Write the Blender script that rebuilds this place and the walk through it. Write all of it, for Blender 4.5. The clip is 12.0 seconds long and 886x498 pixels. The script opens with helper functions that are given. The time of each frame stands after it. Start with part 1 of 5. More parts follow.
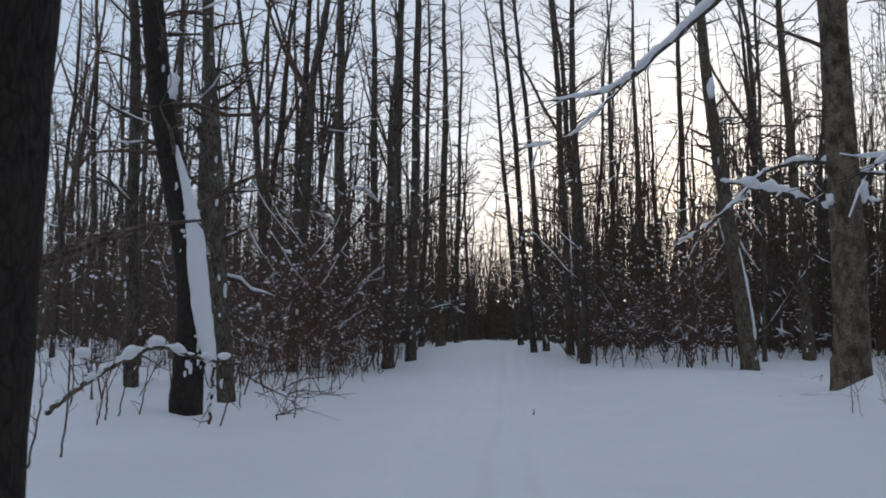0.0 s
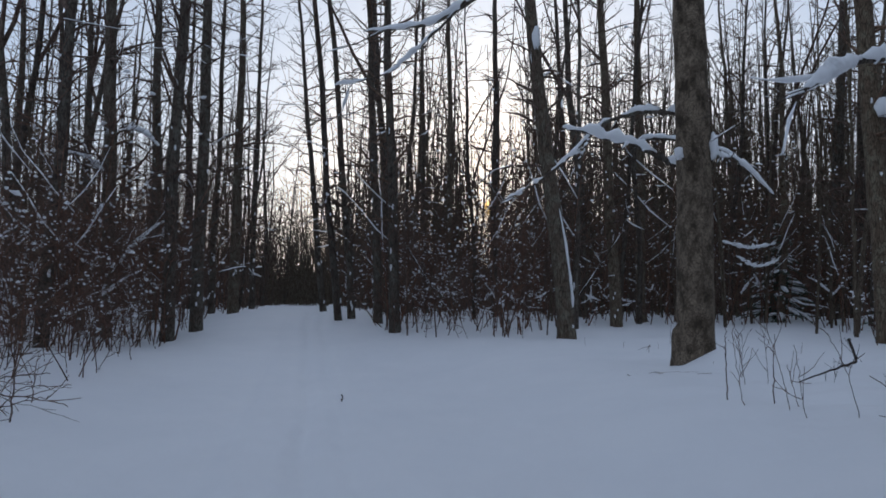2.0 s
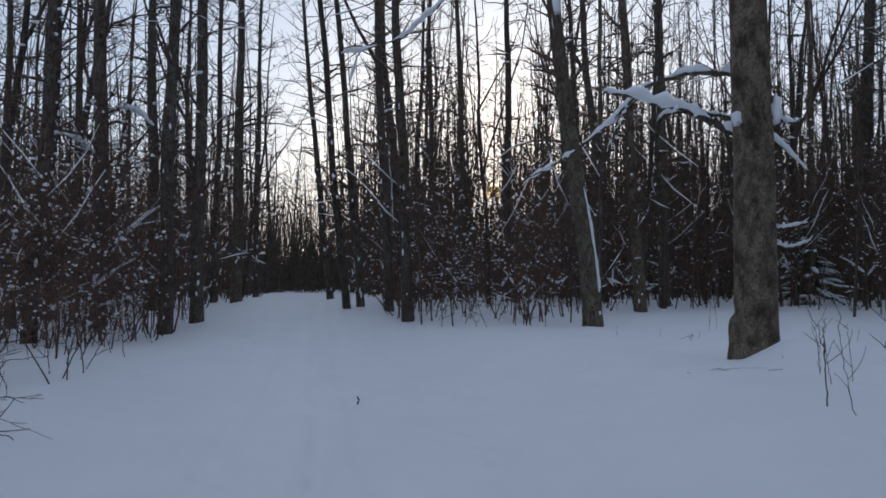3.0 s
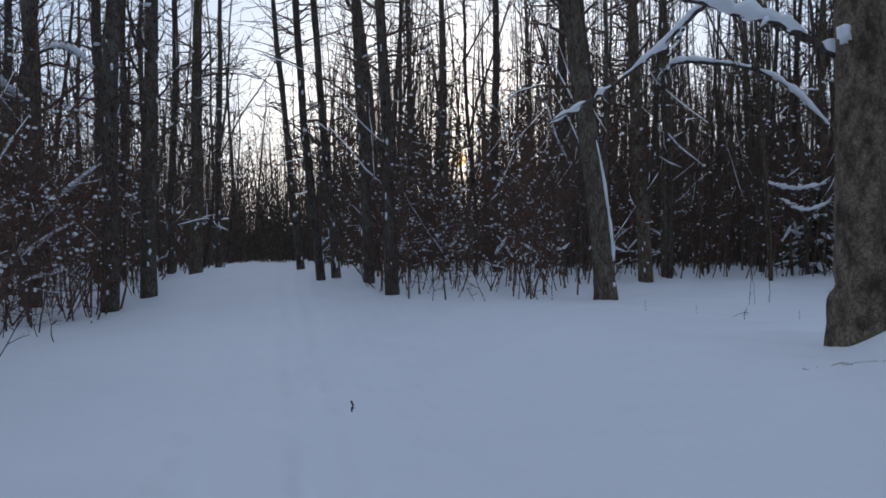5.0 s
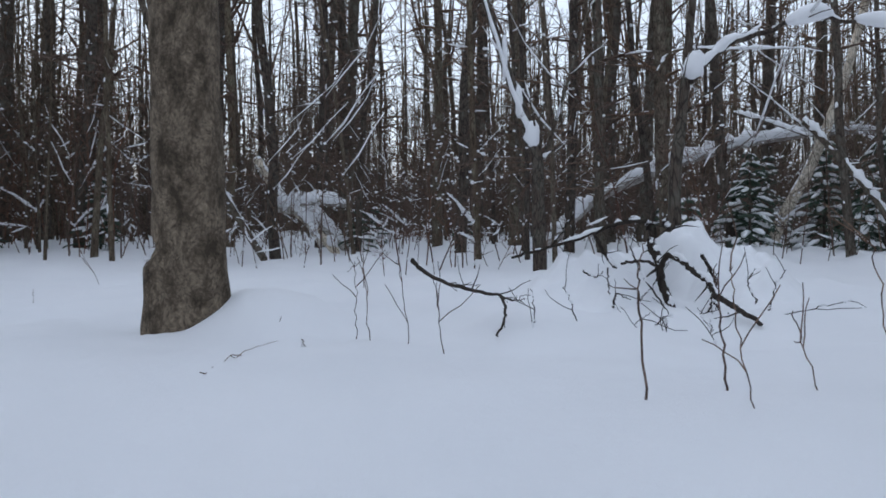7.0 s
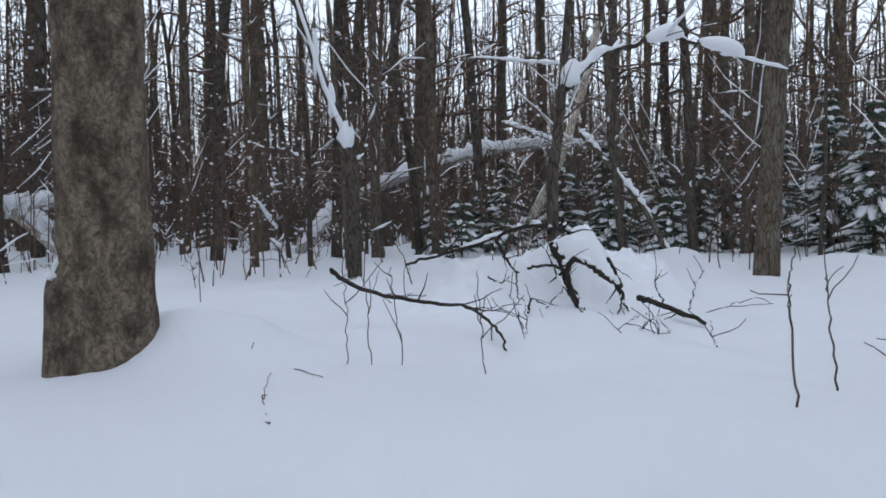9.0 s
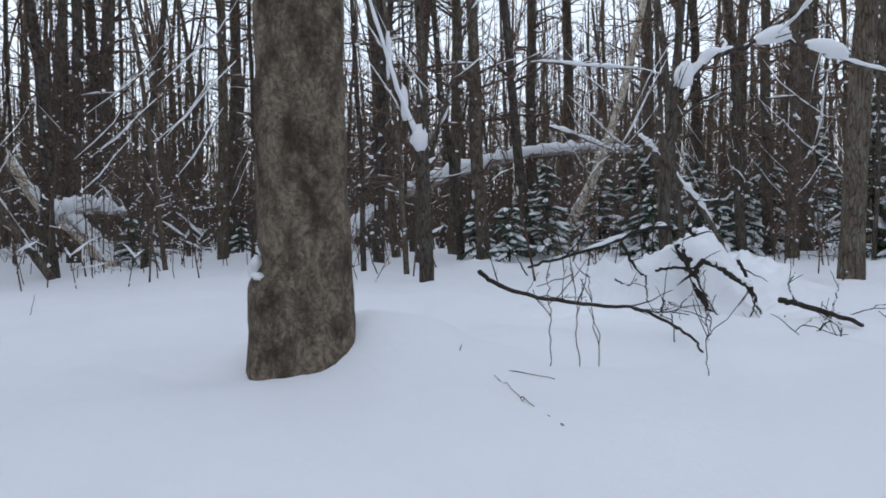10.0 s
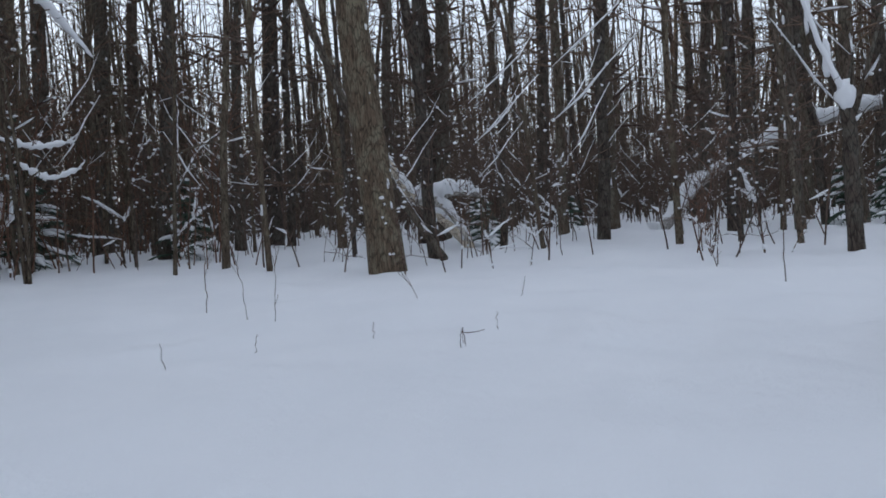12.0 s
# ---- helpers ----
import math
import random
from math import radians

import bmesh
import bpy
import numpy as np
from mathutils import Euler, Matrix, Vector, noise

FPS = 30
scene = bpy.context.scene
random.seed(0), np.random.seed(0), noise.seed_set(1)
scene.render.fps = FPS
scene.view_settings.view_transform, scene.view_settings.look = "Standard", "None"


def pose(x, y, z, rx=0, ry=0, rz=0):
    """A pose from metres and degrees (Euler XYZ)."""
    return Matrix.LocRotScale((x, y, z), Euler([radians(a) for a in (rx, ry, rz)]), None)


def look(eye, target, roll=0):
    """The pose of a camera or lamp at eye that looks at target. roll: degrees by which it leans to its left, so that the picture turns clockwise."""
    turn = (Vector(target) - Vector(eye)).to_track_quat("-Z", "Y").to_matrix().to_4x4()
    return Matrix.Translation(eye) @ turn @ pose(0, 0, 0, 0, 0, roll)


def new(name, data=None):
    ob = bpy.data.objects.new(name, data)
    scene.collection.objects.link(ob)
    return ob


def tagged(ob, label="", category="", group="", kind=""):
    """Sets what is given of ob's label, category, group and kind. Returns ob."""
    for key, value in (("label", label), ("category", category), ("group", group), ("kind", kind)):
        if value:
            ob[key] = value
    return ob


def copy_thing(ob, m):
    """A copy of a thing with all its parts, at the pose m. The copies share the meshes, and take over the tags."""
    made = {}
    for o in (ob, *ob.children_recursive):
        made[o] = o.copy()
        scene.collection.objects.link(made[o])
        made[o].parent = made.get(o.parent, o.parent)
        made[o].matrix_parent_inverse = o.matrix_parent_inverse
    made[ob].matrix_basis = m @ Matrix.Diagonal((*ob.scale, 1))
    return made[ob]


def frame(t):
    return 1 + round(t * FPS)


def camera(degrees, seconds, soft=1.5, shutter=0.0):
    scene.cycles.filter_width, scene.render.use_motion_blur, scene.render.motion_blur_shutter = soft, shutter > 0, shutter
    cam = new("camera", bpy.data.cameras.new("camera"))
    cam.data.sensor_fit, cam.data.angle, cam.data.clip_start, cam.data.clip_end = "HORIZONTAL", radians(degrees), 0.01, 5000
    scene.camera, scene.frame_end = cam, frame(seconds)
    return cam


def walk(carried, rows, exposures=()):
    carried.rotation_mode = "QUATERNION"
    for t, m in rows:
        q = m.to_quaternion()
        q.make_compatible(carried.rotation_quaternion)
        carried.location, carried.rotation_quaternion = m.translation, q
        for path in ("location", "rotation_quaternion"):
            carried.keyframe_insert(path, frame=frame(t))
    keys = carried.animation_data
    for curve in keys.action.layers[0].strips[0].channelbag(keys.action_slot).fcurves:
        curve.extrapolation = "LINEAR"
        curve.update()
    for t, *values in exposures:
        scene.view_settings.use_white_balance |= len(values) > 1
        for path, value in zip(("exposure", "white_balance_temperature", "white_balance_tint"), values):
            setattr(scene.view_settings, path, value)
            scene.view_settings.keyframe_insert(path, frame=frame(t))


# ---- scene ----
cam = camera(58.1, 12.0, soft=1.7, shutter=0.1)
PATH = [
    (0, (3.597, 0.134, 0.98), (3.197, 2.082, 1.193), 0.7),
    (0.5, (3.548, 0.858, 1.018), (3.427, 2.845, 1.206), 0.1),
    (1, (3.462, 1.555, 1.046), (3.465, 3.549, 1.196), -0.6),
    (1.5, (3.355, 2.203, 1.076), (3.418, 4.197, 1.216), 0.2),
    (2, (3.185, 2.875, 1.069), (3.279, 4.869, 1.198), 0.7),
    (2.5, (3.081, 3.638, 1.088), (3.174, 5.632, 1.209), 0.2),
    (3, (2.932, 4.385, 1.132), (3.017, 6.381, 1.221), 0.0),
    (5, (2.484, 7.149, 1.113), (2.653, 9.142, 1.124), -0.2),
    (5.5, (2.465, 7.915, 1.133), (3.083, 9.817, 1.119), 0.2),
    (6, (2.491, 8.675, 1.016), (3.809, 10.179, 0.956), -0.5),
    (6.5, (2.637, 9.782, 0.92), (4.299, 10.892, 0.853), -0.3),
    (8.5, (2.7, 12.441, 0.998), (4.669, 12.783, 0.917), -2.0),
    (9, (2.72, 13.032, 0.968), (4.716, 13.136, 0.903), -1.0),
    (9.5, (2.772, 13.72, 0.968), (4.77, 13.781, 0.919), -1.4),
    (10, (2.748, 14.42, 0.945), (4.746, 14.504, 0.896), -1.0),
    (10.5, (2.631, 15.076, 0.957), (4.616, 15.317, 0.907), -1.3),
    (11, (2.455, 15.72, 1.041), (4.386, 16.242, 1.024), -2.5),
    (11.5, (2.32, 16.393, 1.071), (4.211, 17.046, 1.069), -2.8),
    (12, (2.359, 17.067, 1.136), (4.234, 17.756, 1.04), -4.0),
]
walk(cam, [(t, look(eye, target, roll)) for t, eye, target, roll in PATH],
     [(0.0, -0.12, 6050, 10), (0.5, -0.22, 5950, 10), (3.0, -0.27, 5680, 10), (5.0, -0.17, 5530, 10), (5.5, -0.24, 5540, 10), (6.0, 0.13, 5800, 10), (6.5, 0.6, 6150, 10), (8.5, 0.7, 6300, 10), (9.5, 0.82, 6340, 10), (10.5, 0.8, 6340, 10), (11.0, 0.7, 6340, 10), (12.0, 0.6, 6300, 10)])

# ---- light: hazy winter sky, sun low between the trunks ----
SUN_AZ, SUN_EL = radians(6.1), radians(6.7)
sun_way = Vector((math.sin(SUN_AZ) * math.cos(SUN_EL), math.cos(SUN_AZ) * math.cos(SUN_EL), math.sin(SUN_EL)))
world = bpy.data.worlds.new("winter_sky")
scene.world = world
world.use_nodes = True
wn, wl = world.node_tree.nodes, world.node_tree.links
wn.clear()
sky = wn.new("ShaderNodeTexSky")
sky.sky_type = "NISHITA"
sky.sun_disc = False
sky.sun_elevation, sky.sun_rotation = SUN_EL, SUN_AZ
sky.altitude, sky.air_density, sky.dust_density, sky.ozone_density = 150, 1.0, 2.0, 1.5
wback, wout = wn.new("ShaderNodeBackground"), wn.new("ShaderNodeOutputWorld")
wback.inputs["Strength"].default_value = 0.15
# high thin cloud: paler than clear air, and brighter overall
pale = wn.new("ShaderNodeHueSaturation")
pale.inputs["Saturation"].default_value = 0.74
haze = wn.new("ShaderNodeMixRGB")
haze.blend_type, haze.inputs[0].default_value = "MIX", 0.6
haze.inputs[2].default_value = (5.1, 5.6, 6.5, 1)
wl.new(sky.outputs[0], pale.inputs["Color"])
wl.new(pale.outputs[0], haze.inputs[1])
wl.new(haze.outputs[0], wback.inputs["Color"])
wl.new(wback.outputs[0], wout.inputs["Surface"])
sun = new("sun", bpy.data.lights.new("sun", "SUN"))
sun.data.energy, sun.data.angle, sun.data.color = 1.8, radians(0.6), (1.0, 0.74, 0.45)
sun.matrix_world = look(sun_way * 100, (0, 0, 0))


# ---- materials ----
def material(name, rough=0.85):
    m = bpy.data.materials.new(name)
    m.use_nodes = True
    nt = m.node_tree
    bsdf = nt.nodes["Principled BSDF"]
    bsdf.inputs["Roughness"].default_value = rough
    return m, nt, bsdf


def node(nt, kind, **inputs):
    n = nt.nodes.new(kind)
    for key, value in inputs.items():
        n.inputs[key].default_value = value
    return n


def ramp(nt, fac, stops):
    r = nt.nodes.new("ShaderNodeValToRGB")
    while len(r.color_ramp.elements) < len(stops):
        r.color_ramp.elements.new(0.5)
    for el, (p, c) in zip(r.color_ramp.elements, stops):
        el.position, el.color = p, (*c, 1)
    nt.links.new(fac, r.inputs[0])
    return r.outputs[0]


def mix(nt, fac, a, b, mode="MIX"):
    m = nt.nodes.new("ShaderNodeMixRGB")
    m.blend_type = mode
    for socket, value in zip(m.inputs, (fac, a, b)):
        if isinstance(value, (int, float)):
            socket.default_value = value
        elif isinstance(value, tuple):
            socket.default_value = (*value, 1)
        else:
            nt.links.new(value, socket)
    return m.outputs[0]


def coords(nt, scale=(1, 1, 1), world_space=False):
    if world_space:
        src = nt.nodes.new("ShaderNodeNewGeometry").outputs["Position"]
    else:
        src = nt.nodes.new("ShaderNodeTexCoord").outputs["Object"]
    m = nt.nodes.new("ShaderNodeMapping")
    m.inputs["Scale"].default_value = scale
    nt.links.new(src, m.inputs[0])
    return m.outputs[0]


def tex(nt, vec, scale, detail=4.0, rough=0.6):
    n = node(nt, "ShaderNodeTexNoise", Scale=scale, Detail=detail, Roughness=rough)
    nt.links.new(vec, n.inputs["Vector"])
    return n.outputs["Fac"]


def bump(nt, bsdf, height, strength, distance):
    b = node(nt, "ShaderNodeBump", Strength=strength, Distance=distance)
    nt.links.new(height, b.inputs["Height"])
    nt.links.new(b.outputs[0], bsdf.inputs["Normal"])


def bark(name, dark, light, lichen, lichen_amount=0.45, depth=0.02, squash=0.22, per_object=True, crack=0.35, grain=38.0):
    m, nt, bsdf = material(name, 0.92)
    plain = coords(nt, (1, 1, squash))
    warp = node(nt, "ShaderNodeTexNoise", Scale=3.0, Detail=3.0)
    nt.links.new(plain, warp.inputs["Vector"])
    stretched = mix(nt, 0.3, plain, warp.outputs["Color"], "ADD")
    fine = tex(nt, stretched, grain, 6.0, 0.7)
    plates = nt.nodes.new("ShaderNodeTexVoronoi")
    plates.feature = "DISTANCE_TO_EDGE"
    plates.inputs["Scale"].default_value = 17.0
    nt.links.new(stretched, plates.inputs["Vector"])
    base = ramp(nt, fine, [(0.32, dark), (0.68, light)])
    blotch = ramp(nt, tex(nt, coords(nt, (1, 1, 0.6)), 5.0, 6.0, 0.7), [(0.5 - lichen_amount * 0.1, (0, 0, 0)), (0.62, (1, 1, 1))])
    col = mix(nt, blotch, base, lichen)
    cracks = ramp(nt, plates.outputs["Distance"], [(0.0, (crack,) * 3), (0.12, (1, 1, 1))])
    col = mix(nt, 1.0, col, cracks, "MULTIPLY")
    if per_object:
        info = nt.nodes.new("ShaderNodeObjectInfo")
        col = mix(nt, 1.0, col, ramp(nt, info.outputs["Random"], [(0.0, (0.7, 0.68, 0.7)), (0.6, (1, 1, 1)), (1.0, (1.25, 1.15, 1.0))]), "MULTIPLY")
    nt.links.new(col, bsdf.inputs["Base Color"])
    bsdf.inputs["Specular IOR Level"].default_value = 0.2
    h = mix(nt, 0.5, fine, cracks)
    bump(nt, bsdf, h, 0.9, depth)
    return m


BARK = bark("grey_brown_bark", (0.055, 0.042, 0.033), (0.16, 0.127, 0.1), (0.16, 0.15, 0.12))
BARK_DARK = bark("dark_bark", (0.052, 0.042, 0.035), (0.15, 0.12, 0.097), (0.165, 0.15, 0.12))
BARK_BIG = bark("mottled_old_bark", (0.075, 0.058, 0.043), (0.34, 0.27, 0.195), (0.06, 0.046, 0.032), 0.75, 0.05, 0.9, False, 0.8, 30.0)
BARK_BLACKISH = bark("blackish_bark", (0.018, 0.014, 0.012), (0.06, 0.048, 0.04), (0.045, 0.038, 0.03), 0.4, 0.03, 0.3, False, 0.65, 26.0)
TWIG = bark("twig_bark", (0.075, 0.05, 0.039), (0.2, 0.138, 0.108), (0.22, 0.165, 0.13), 0.3, 0.003)
TWIG_RED = bark("reddish_twig_bark", (0.08, 0.047, 0.036), (0.22, 0.128, 0.095), (0.2, 0.125, 0.095), 0.3, 0.003)
BIRCH = bark("pale_bark", (0.22, 0.2, 0.18), (0.58, 0.55, 0.5), (0.66, 0.63, 0.58), 0.8, 0.006)


def snow_material(name, ground=False):
    m, nt, bsdf = material(name, 0.55)
    vec = coords(nt, world_space=True)
    big = tex(nt, vec, 0.7, 3.0)
    small = tex(nt, vec, 9.0, 6.0, 0.65)
    grain = tex(nt, vec, 120.0, 3.0, 0.7)
    col = mix(nt, big, (0.78, 0.79, 0.81), (0.86, 0.86, 0.87))
    if ground:
        # needles, bark crumbs and twig bits lying on the crust
        debris = ramp(nt, tex(nt, coords(nt, (1, 1.6, 1), True), 26.0, 5.0, 0.8), [(0.7, (0, 0, 0)), (0.78, (1, 1, 1))])
        where = ramp(nt, tex(nt, vec, 0.45, 4.0), [(0.52, (0, 0, 0)), (0.7, (0.55, 0.55, 0.55))])
        col = mix(nt, mix(nt, 1.0, debris, where, "MULTIPLY"), col, (0.3, 0.26, 0.22))
    nt.links.new(col, bsdf.inputs["Base Color"])
    bsdf.inputs["Specular IOR Level"].default_value = 0.25
    mid = tex(nt, vec, 2.6, 4.0, 0.55)
    bump(nt, bsdf, mix(nt, 0.5, mix(nt, 0.3, small, grain), mid), 0.6, 0.07 if ground else 0.025)
    return m


SNOW = snow_material("snow")
SNOW_GROUND = snow_material("snow_cover", True)
needle, nnt, nb = material("spruce_needles", 0.75)
nnt.links.new(ramp(nnt, tex(nnt, coords(nnt), 14.0), [(0.3, (0.022, 0.042, 0.03)), (0.7, (0.06, 0.1, 0.06))]), nb.inputs["Base Color"])
leaf_dry, lnt, lb = material("dry_leaf", 0.8)
lnt.links.new(ramp(lnt, tex(lnt, coords(lnt), 40.0), [(0.3, (0.14, 0.055, 0.025)), (0.7, (0.3, 0.14, 0.06))]), lb.inputs["Base Color"])


# ---- mesh helpers ----
class Geo:
    """Collects tubes, lumps and blades as arrays of corners and faces."""

    def __init__(self):
        self.v, self.q, self.t, self.n = [], [], [], 0

    def add(self, verts, quads=None, tris=None):
        if quads is not None and len(quads):
            self.q.append(np.asarray(quads) + self.n)
        if tris is not None and len(tris):
            self.t.append(np.asarray(tris) + self.n)
        self.v.append(np.asarray(verts, dtype=float))
        self.n += len(verts)

    def merge(self, other, m):
        if not other.n:
            return
        m = np.array(m)
        v = np.concatenate(other.v) @ m[:3, :3].T + m[:3, 3]
        self.add(v, np.concatenate(other.q) if other.q else None, np.concatenate(other.t) if other.t else None)

    def tube(self, pts, radii, k=5, rough=0.0, flat=1.0, tip=True):
        pts, radii = np.asarray(pts, float), np.asarray(radii, float)
        n = len(pts)
        d = np.gradient(pts, axis=0)
        d /= np.linalg.norm(d, axis=1)[:, None] + 1e-9
        ref = np.array((0.0, 0.0, 1.0)) if abs(d[0][2]) < 0.8 else np.array((1.0, 0.0, 0.0))
        a = np.cross(d, ref)
        a /= np.linalg.norm(a, axis=1)[:, None] + 1e-9
        b = np.cross(a, d)
        ang = np.arange(k) * 2 * math.pi / k
        r = radii[:, None] * np.ones(k)
        if rough:
            r = r * (1 + rough * np.random.uniform(-1, 1, (n, k)))
        ring = pts[:, None, :] + r[:, :, None] * (np.cos(ang)[None, :, None] * a[:, None, :] + flat * np.sin(ang)[None, :, None] * b[:, None, :])
        i = np.arange(n - 1)[:, None] * k
        j = np.arange(k)[None, :]
        j2 = (j + 1) % k
        quads = np.stack([i + j, i + j2, i + k + j2, i + k + j], axis=-1).reshape(-1, 4)
        verts = ring.reshape(-1, 3)
        tris = None
        if tip:
            verts = np.vstack([verts, pts[-1] + d[-1] * radii[-1], pts[0] - d[0] * radii[0] * 0.6])
            e = (n - 1) * k
            tris = [(e + x, e + (x + 1) % k, n * k) for x in range(k)] + [((x + 1) % k, x, n * k + 1) for x in range(k)]
        self.add(verts, quads, tris)

    def lump(self, centre, size, rough=0.2, rings=5, k=8):
        """An uneven rounded heap of snow."""
        th = np.linspace(0, math.pi, rings + 1)[1:-1]
        ang = np.arange(k) * 2 * math.pi / k
        pts = np.stack([np.sin(th)[:, None] * np.cos(ang), np.sin(th)[:, None] * np.sin(ang), np.cos(th)[:, None] * np.ones(k)], axis=-1)
        pts = pts * (1 + rough * np.random.uniform(-1, 1, pts.shape[:2]))[:, :, None]
        pts = np.vstack([pts.reshape(-1, 3), (0, 0, 1), (0, 0, -1)]) * np.asarray(size) + np.asarray(centre)
        n = rings - 1
        quads = [(i * k + j, (i + 1) * k + j, (i + 1) * k + (j + 1) % k, i * k + (j + 1) % k) for i in range(n - 1) for j in range(k)]
        e = (n - 1) * k
        tris = [(n * k, j, (j + 1) % k) for j in range(k)] + [(e + (j + 1) % k, e + j, n * k + 1) for j in range(k)]
        self.add(pts, quads, tris)

    def mesh(self, name, mat, smooth=True):
        me = bpy.data.meshes.new(name)
        v = np.concatenate(self.v) if self.v else np.zeros((0, 3))
        q = np.concatenate(self.q) if self.q else np.zeros((0, 4), int)
        t = np.concatenate(self.t) if self.t else np.zeros((0, 3), int)
        loops = np.concatenate([q.ravel(), t.ravel()]).astype(np.int32)
        totals = np.concatenate([np.full(len(q), 4), np.full(len(t), 3)]).astype(np.int32)
        starts = np.concatenate([[0], np.cumsum(totals)[:-1]]).astype(np.int32) if len(totals) else totals
        me.vertices.add(len(v))
        me.vertices.foreach_set("co", v.astype(np.float32).ravel())
        me.loops.add(len(loops))
        me.loops.foreach_set("vertex_index", loops)
        me.polygons.add(len(totals))
        me.polygons.foreach_set("loop_start", starts)
        me.polygons.foreach_set("loop_total", totals)
        me.polygons.foreach_set("use_smooth", np.full(len(totals), smooth))
        me.update(calc_edges=True)
        me.validate()
        me.materials.append(mat)
        return me


def part(name, geo, mat, parent, label=""):
    ob = new(name, geo if isinstance(geo, bpy.types.Mesh) else geo.mesh(name, mat))
    ob.parent = parent
    return tagged(ob, label)


def smooth(a, b, x):
    t = np.clip((x - a) / (b - a), 0, 1)
    return t * t * (3 - 2 * t)


def spline(points, n):
    """A smooth curve with n points through the given ones."""
    p = [Vector(points[0])] + [Vector(q) for q in points] + [Vector(points[-1])]
    out = []
    for s in np.linspace(0, len(points) - 1.0001, n):
        i, f = int(s), s - int(s)
        a, b, c, d = p[i], p[i + 1], p[i + 2], p[i + 3]
        out.append(0.5 * (2 * b + (c - a) * f + (2 * a - 5 * b + 4 * c - d) * f * f + (3 * b - a - 3 * c + d) * f ** 3))
    return np.array(out)


# ---- ground ----
def trail_x(y):
    return np.where(y > 5, 2.48 - 0.114 * (y - 7.15), 2.72)


def wave(x, y, seed, scale):
    """Soft uneven swells, -1 to 1."""
    r = np.random.RandomState(seed)
    s = np.zeros(np.broadcast(x, y).shape)
    for _ in range(7):
        a, f, p = r.uniform(0, 2 * math.pi), r.uniform(0.6, 1.7) / scale, r.uniform(0, 6.3)
        s = s + np.sin((x * math.cos(a) + y * math.sin(a)) * f * 2 * math.pi + p)
    return s / 4.5


MOUNDS = []


def ground_z(x, y):
    x, y = np.asarray(x, float), np.asarray(y, float)
    u = x - trail_x(y)
    base = -0.45 + smooth(17, 36, y)
    side = 0.05 + 0.4 * smooth(22, 40, y) - np.where(u < 0, 0.25, 0.0) * (1 - smooth(28, 45, y))
    w = smooth(2, 5, np.abs(u))
    z = base * (1 - w) + side * w
    wild = smooth(3, 8, np.abs(u))
    z = z + 0.025 * wave(x, y, 1, 3.0) + (0.015 + 0.05 * wild) * wave(x, y, 2, 1.6) + 0.02 * wave(x, y, 3, 0.5) * (0.6 + wild) + 0.01 * wave(x, y, 4, 0.22)
    # old, half-filled tracks along the trail
    for off, deep in ((-0.75, 0.09), (0.15, 0.13), (0.6, 0.09)):
        z = z - deep * np.exp(-((u - off - 0.12 * wave(y, y * 0, 5, 9.0)) / 0.13) ** 2) * (0.6 + 0.4 * wave(x * 0, y, 6, 0.8))
    for mx, my, rad, high in MOUNDS:
        z = z + high * np.exp(-((x - mx) ** 2 + (y - my) ** 2) / rad ** 2)
    return z


def on_ground(x, y):
    return float(ground_z(x, y))


MOUNDS += [(8.3, 15.1, 0.7, 0.36), (7.5, 15.6, 0.6, -0.06), (12.6, 11.2, 0.8, 0.2), (7.9, 8.9, 0.5, 0.12), (-3.6, 9.6, 1.5, 0.2)]
for k in range(70):
    MOUNDS.append((random.uniform(17, 36), random.uniform(2, 36), random.uniform(0.4, 1.0), random.uniform(0.06, 0.24)))
for k in range(16):
    MOUNDS.append((random.uniform(-12, -4.5), random.uniform(9, 34), random.uniform(0.4, 0.9), random.uniform(0.06, 0.2)))

N = 340
s = np.linspace(-1, 1, N)
spread = 4.0 * np.sinh(s * 5.7)
gx, gy = np.meshgrid(2.2 + 1.6 * np.sinh(s * 6.6), 13 + spread, indexing="ij")
gz = ground_z(gx, gy)
i, j = np.meshgrid(np.arange(N - 1), np.arange(N - 1), indexing="ij")
a = i * N + j
ground_geo = Geo()
ground_geo.add(np.stack([gx, gy, gz], axis=-1).reshape(-1, 3), np.stack([a, a + N, a + N + 1, a + 1], axis=-1).reshape(-1, 4))
tagged(new("ground", ground_geo.mesh("ground", SNOW_GROUND)), "deep soft snow with a shallow trodden trail", "snow", kind="structure")


# ---- wood: generators ----
def wander(start, way, length, n, droop=0.0, jitter=0.12, rnd=random):
    """A crooked line from start along way; droop bends it down (or up)."""
    p, d = Vector(start), Vector(way).normalized()
    pts, step = [tuple(p)], length / (n - 1)
    for _ in range(n - 1):
        d = (d + Vector((rnd.gauss(0, jitter), rnd.gauss(0, jitter), rnd.gauss(0, jitter) - droop))).normalized()
        p = p + d * step
        pts.append(tuple(p))
    return np.array(pts)


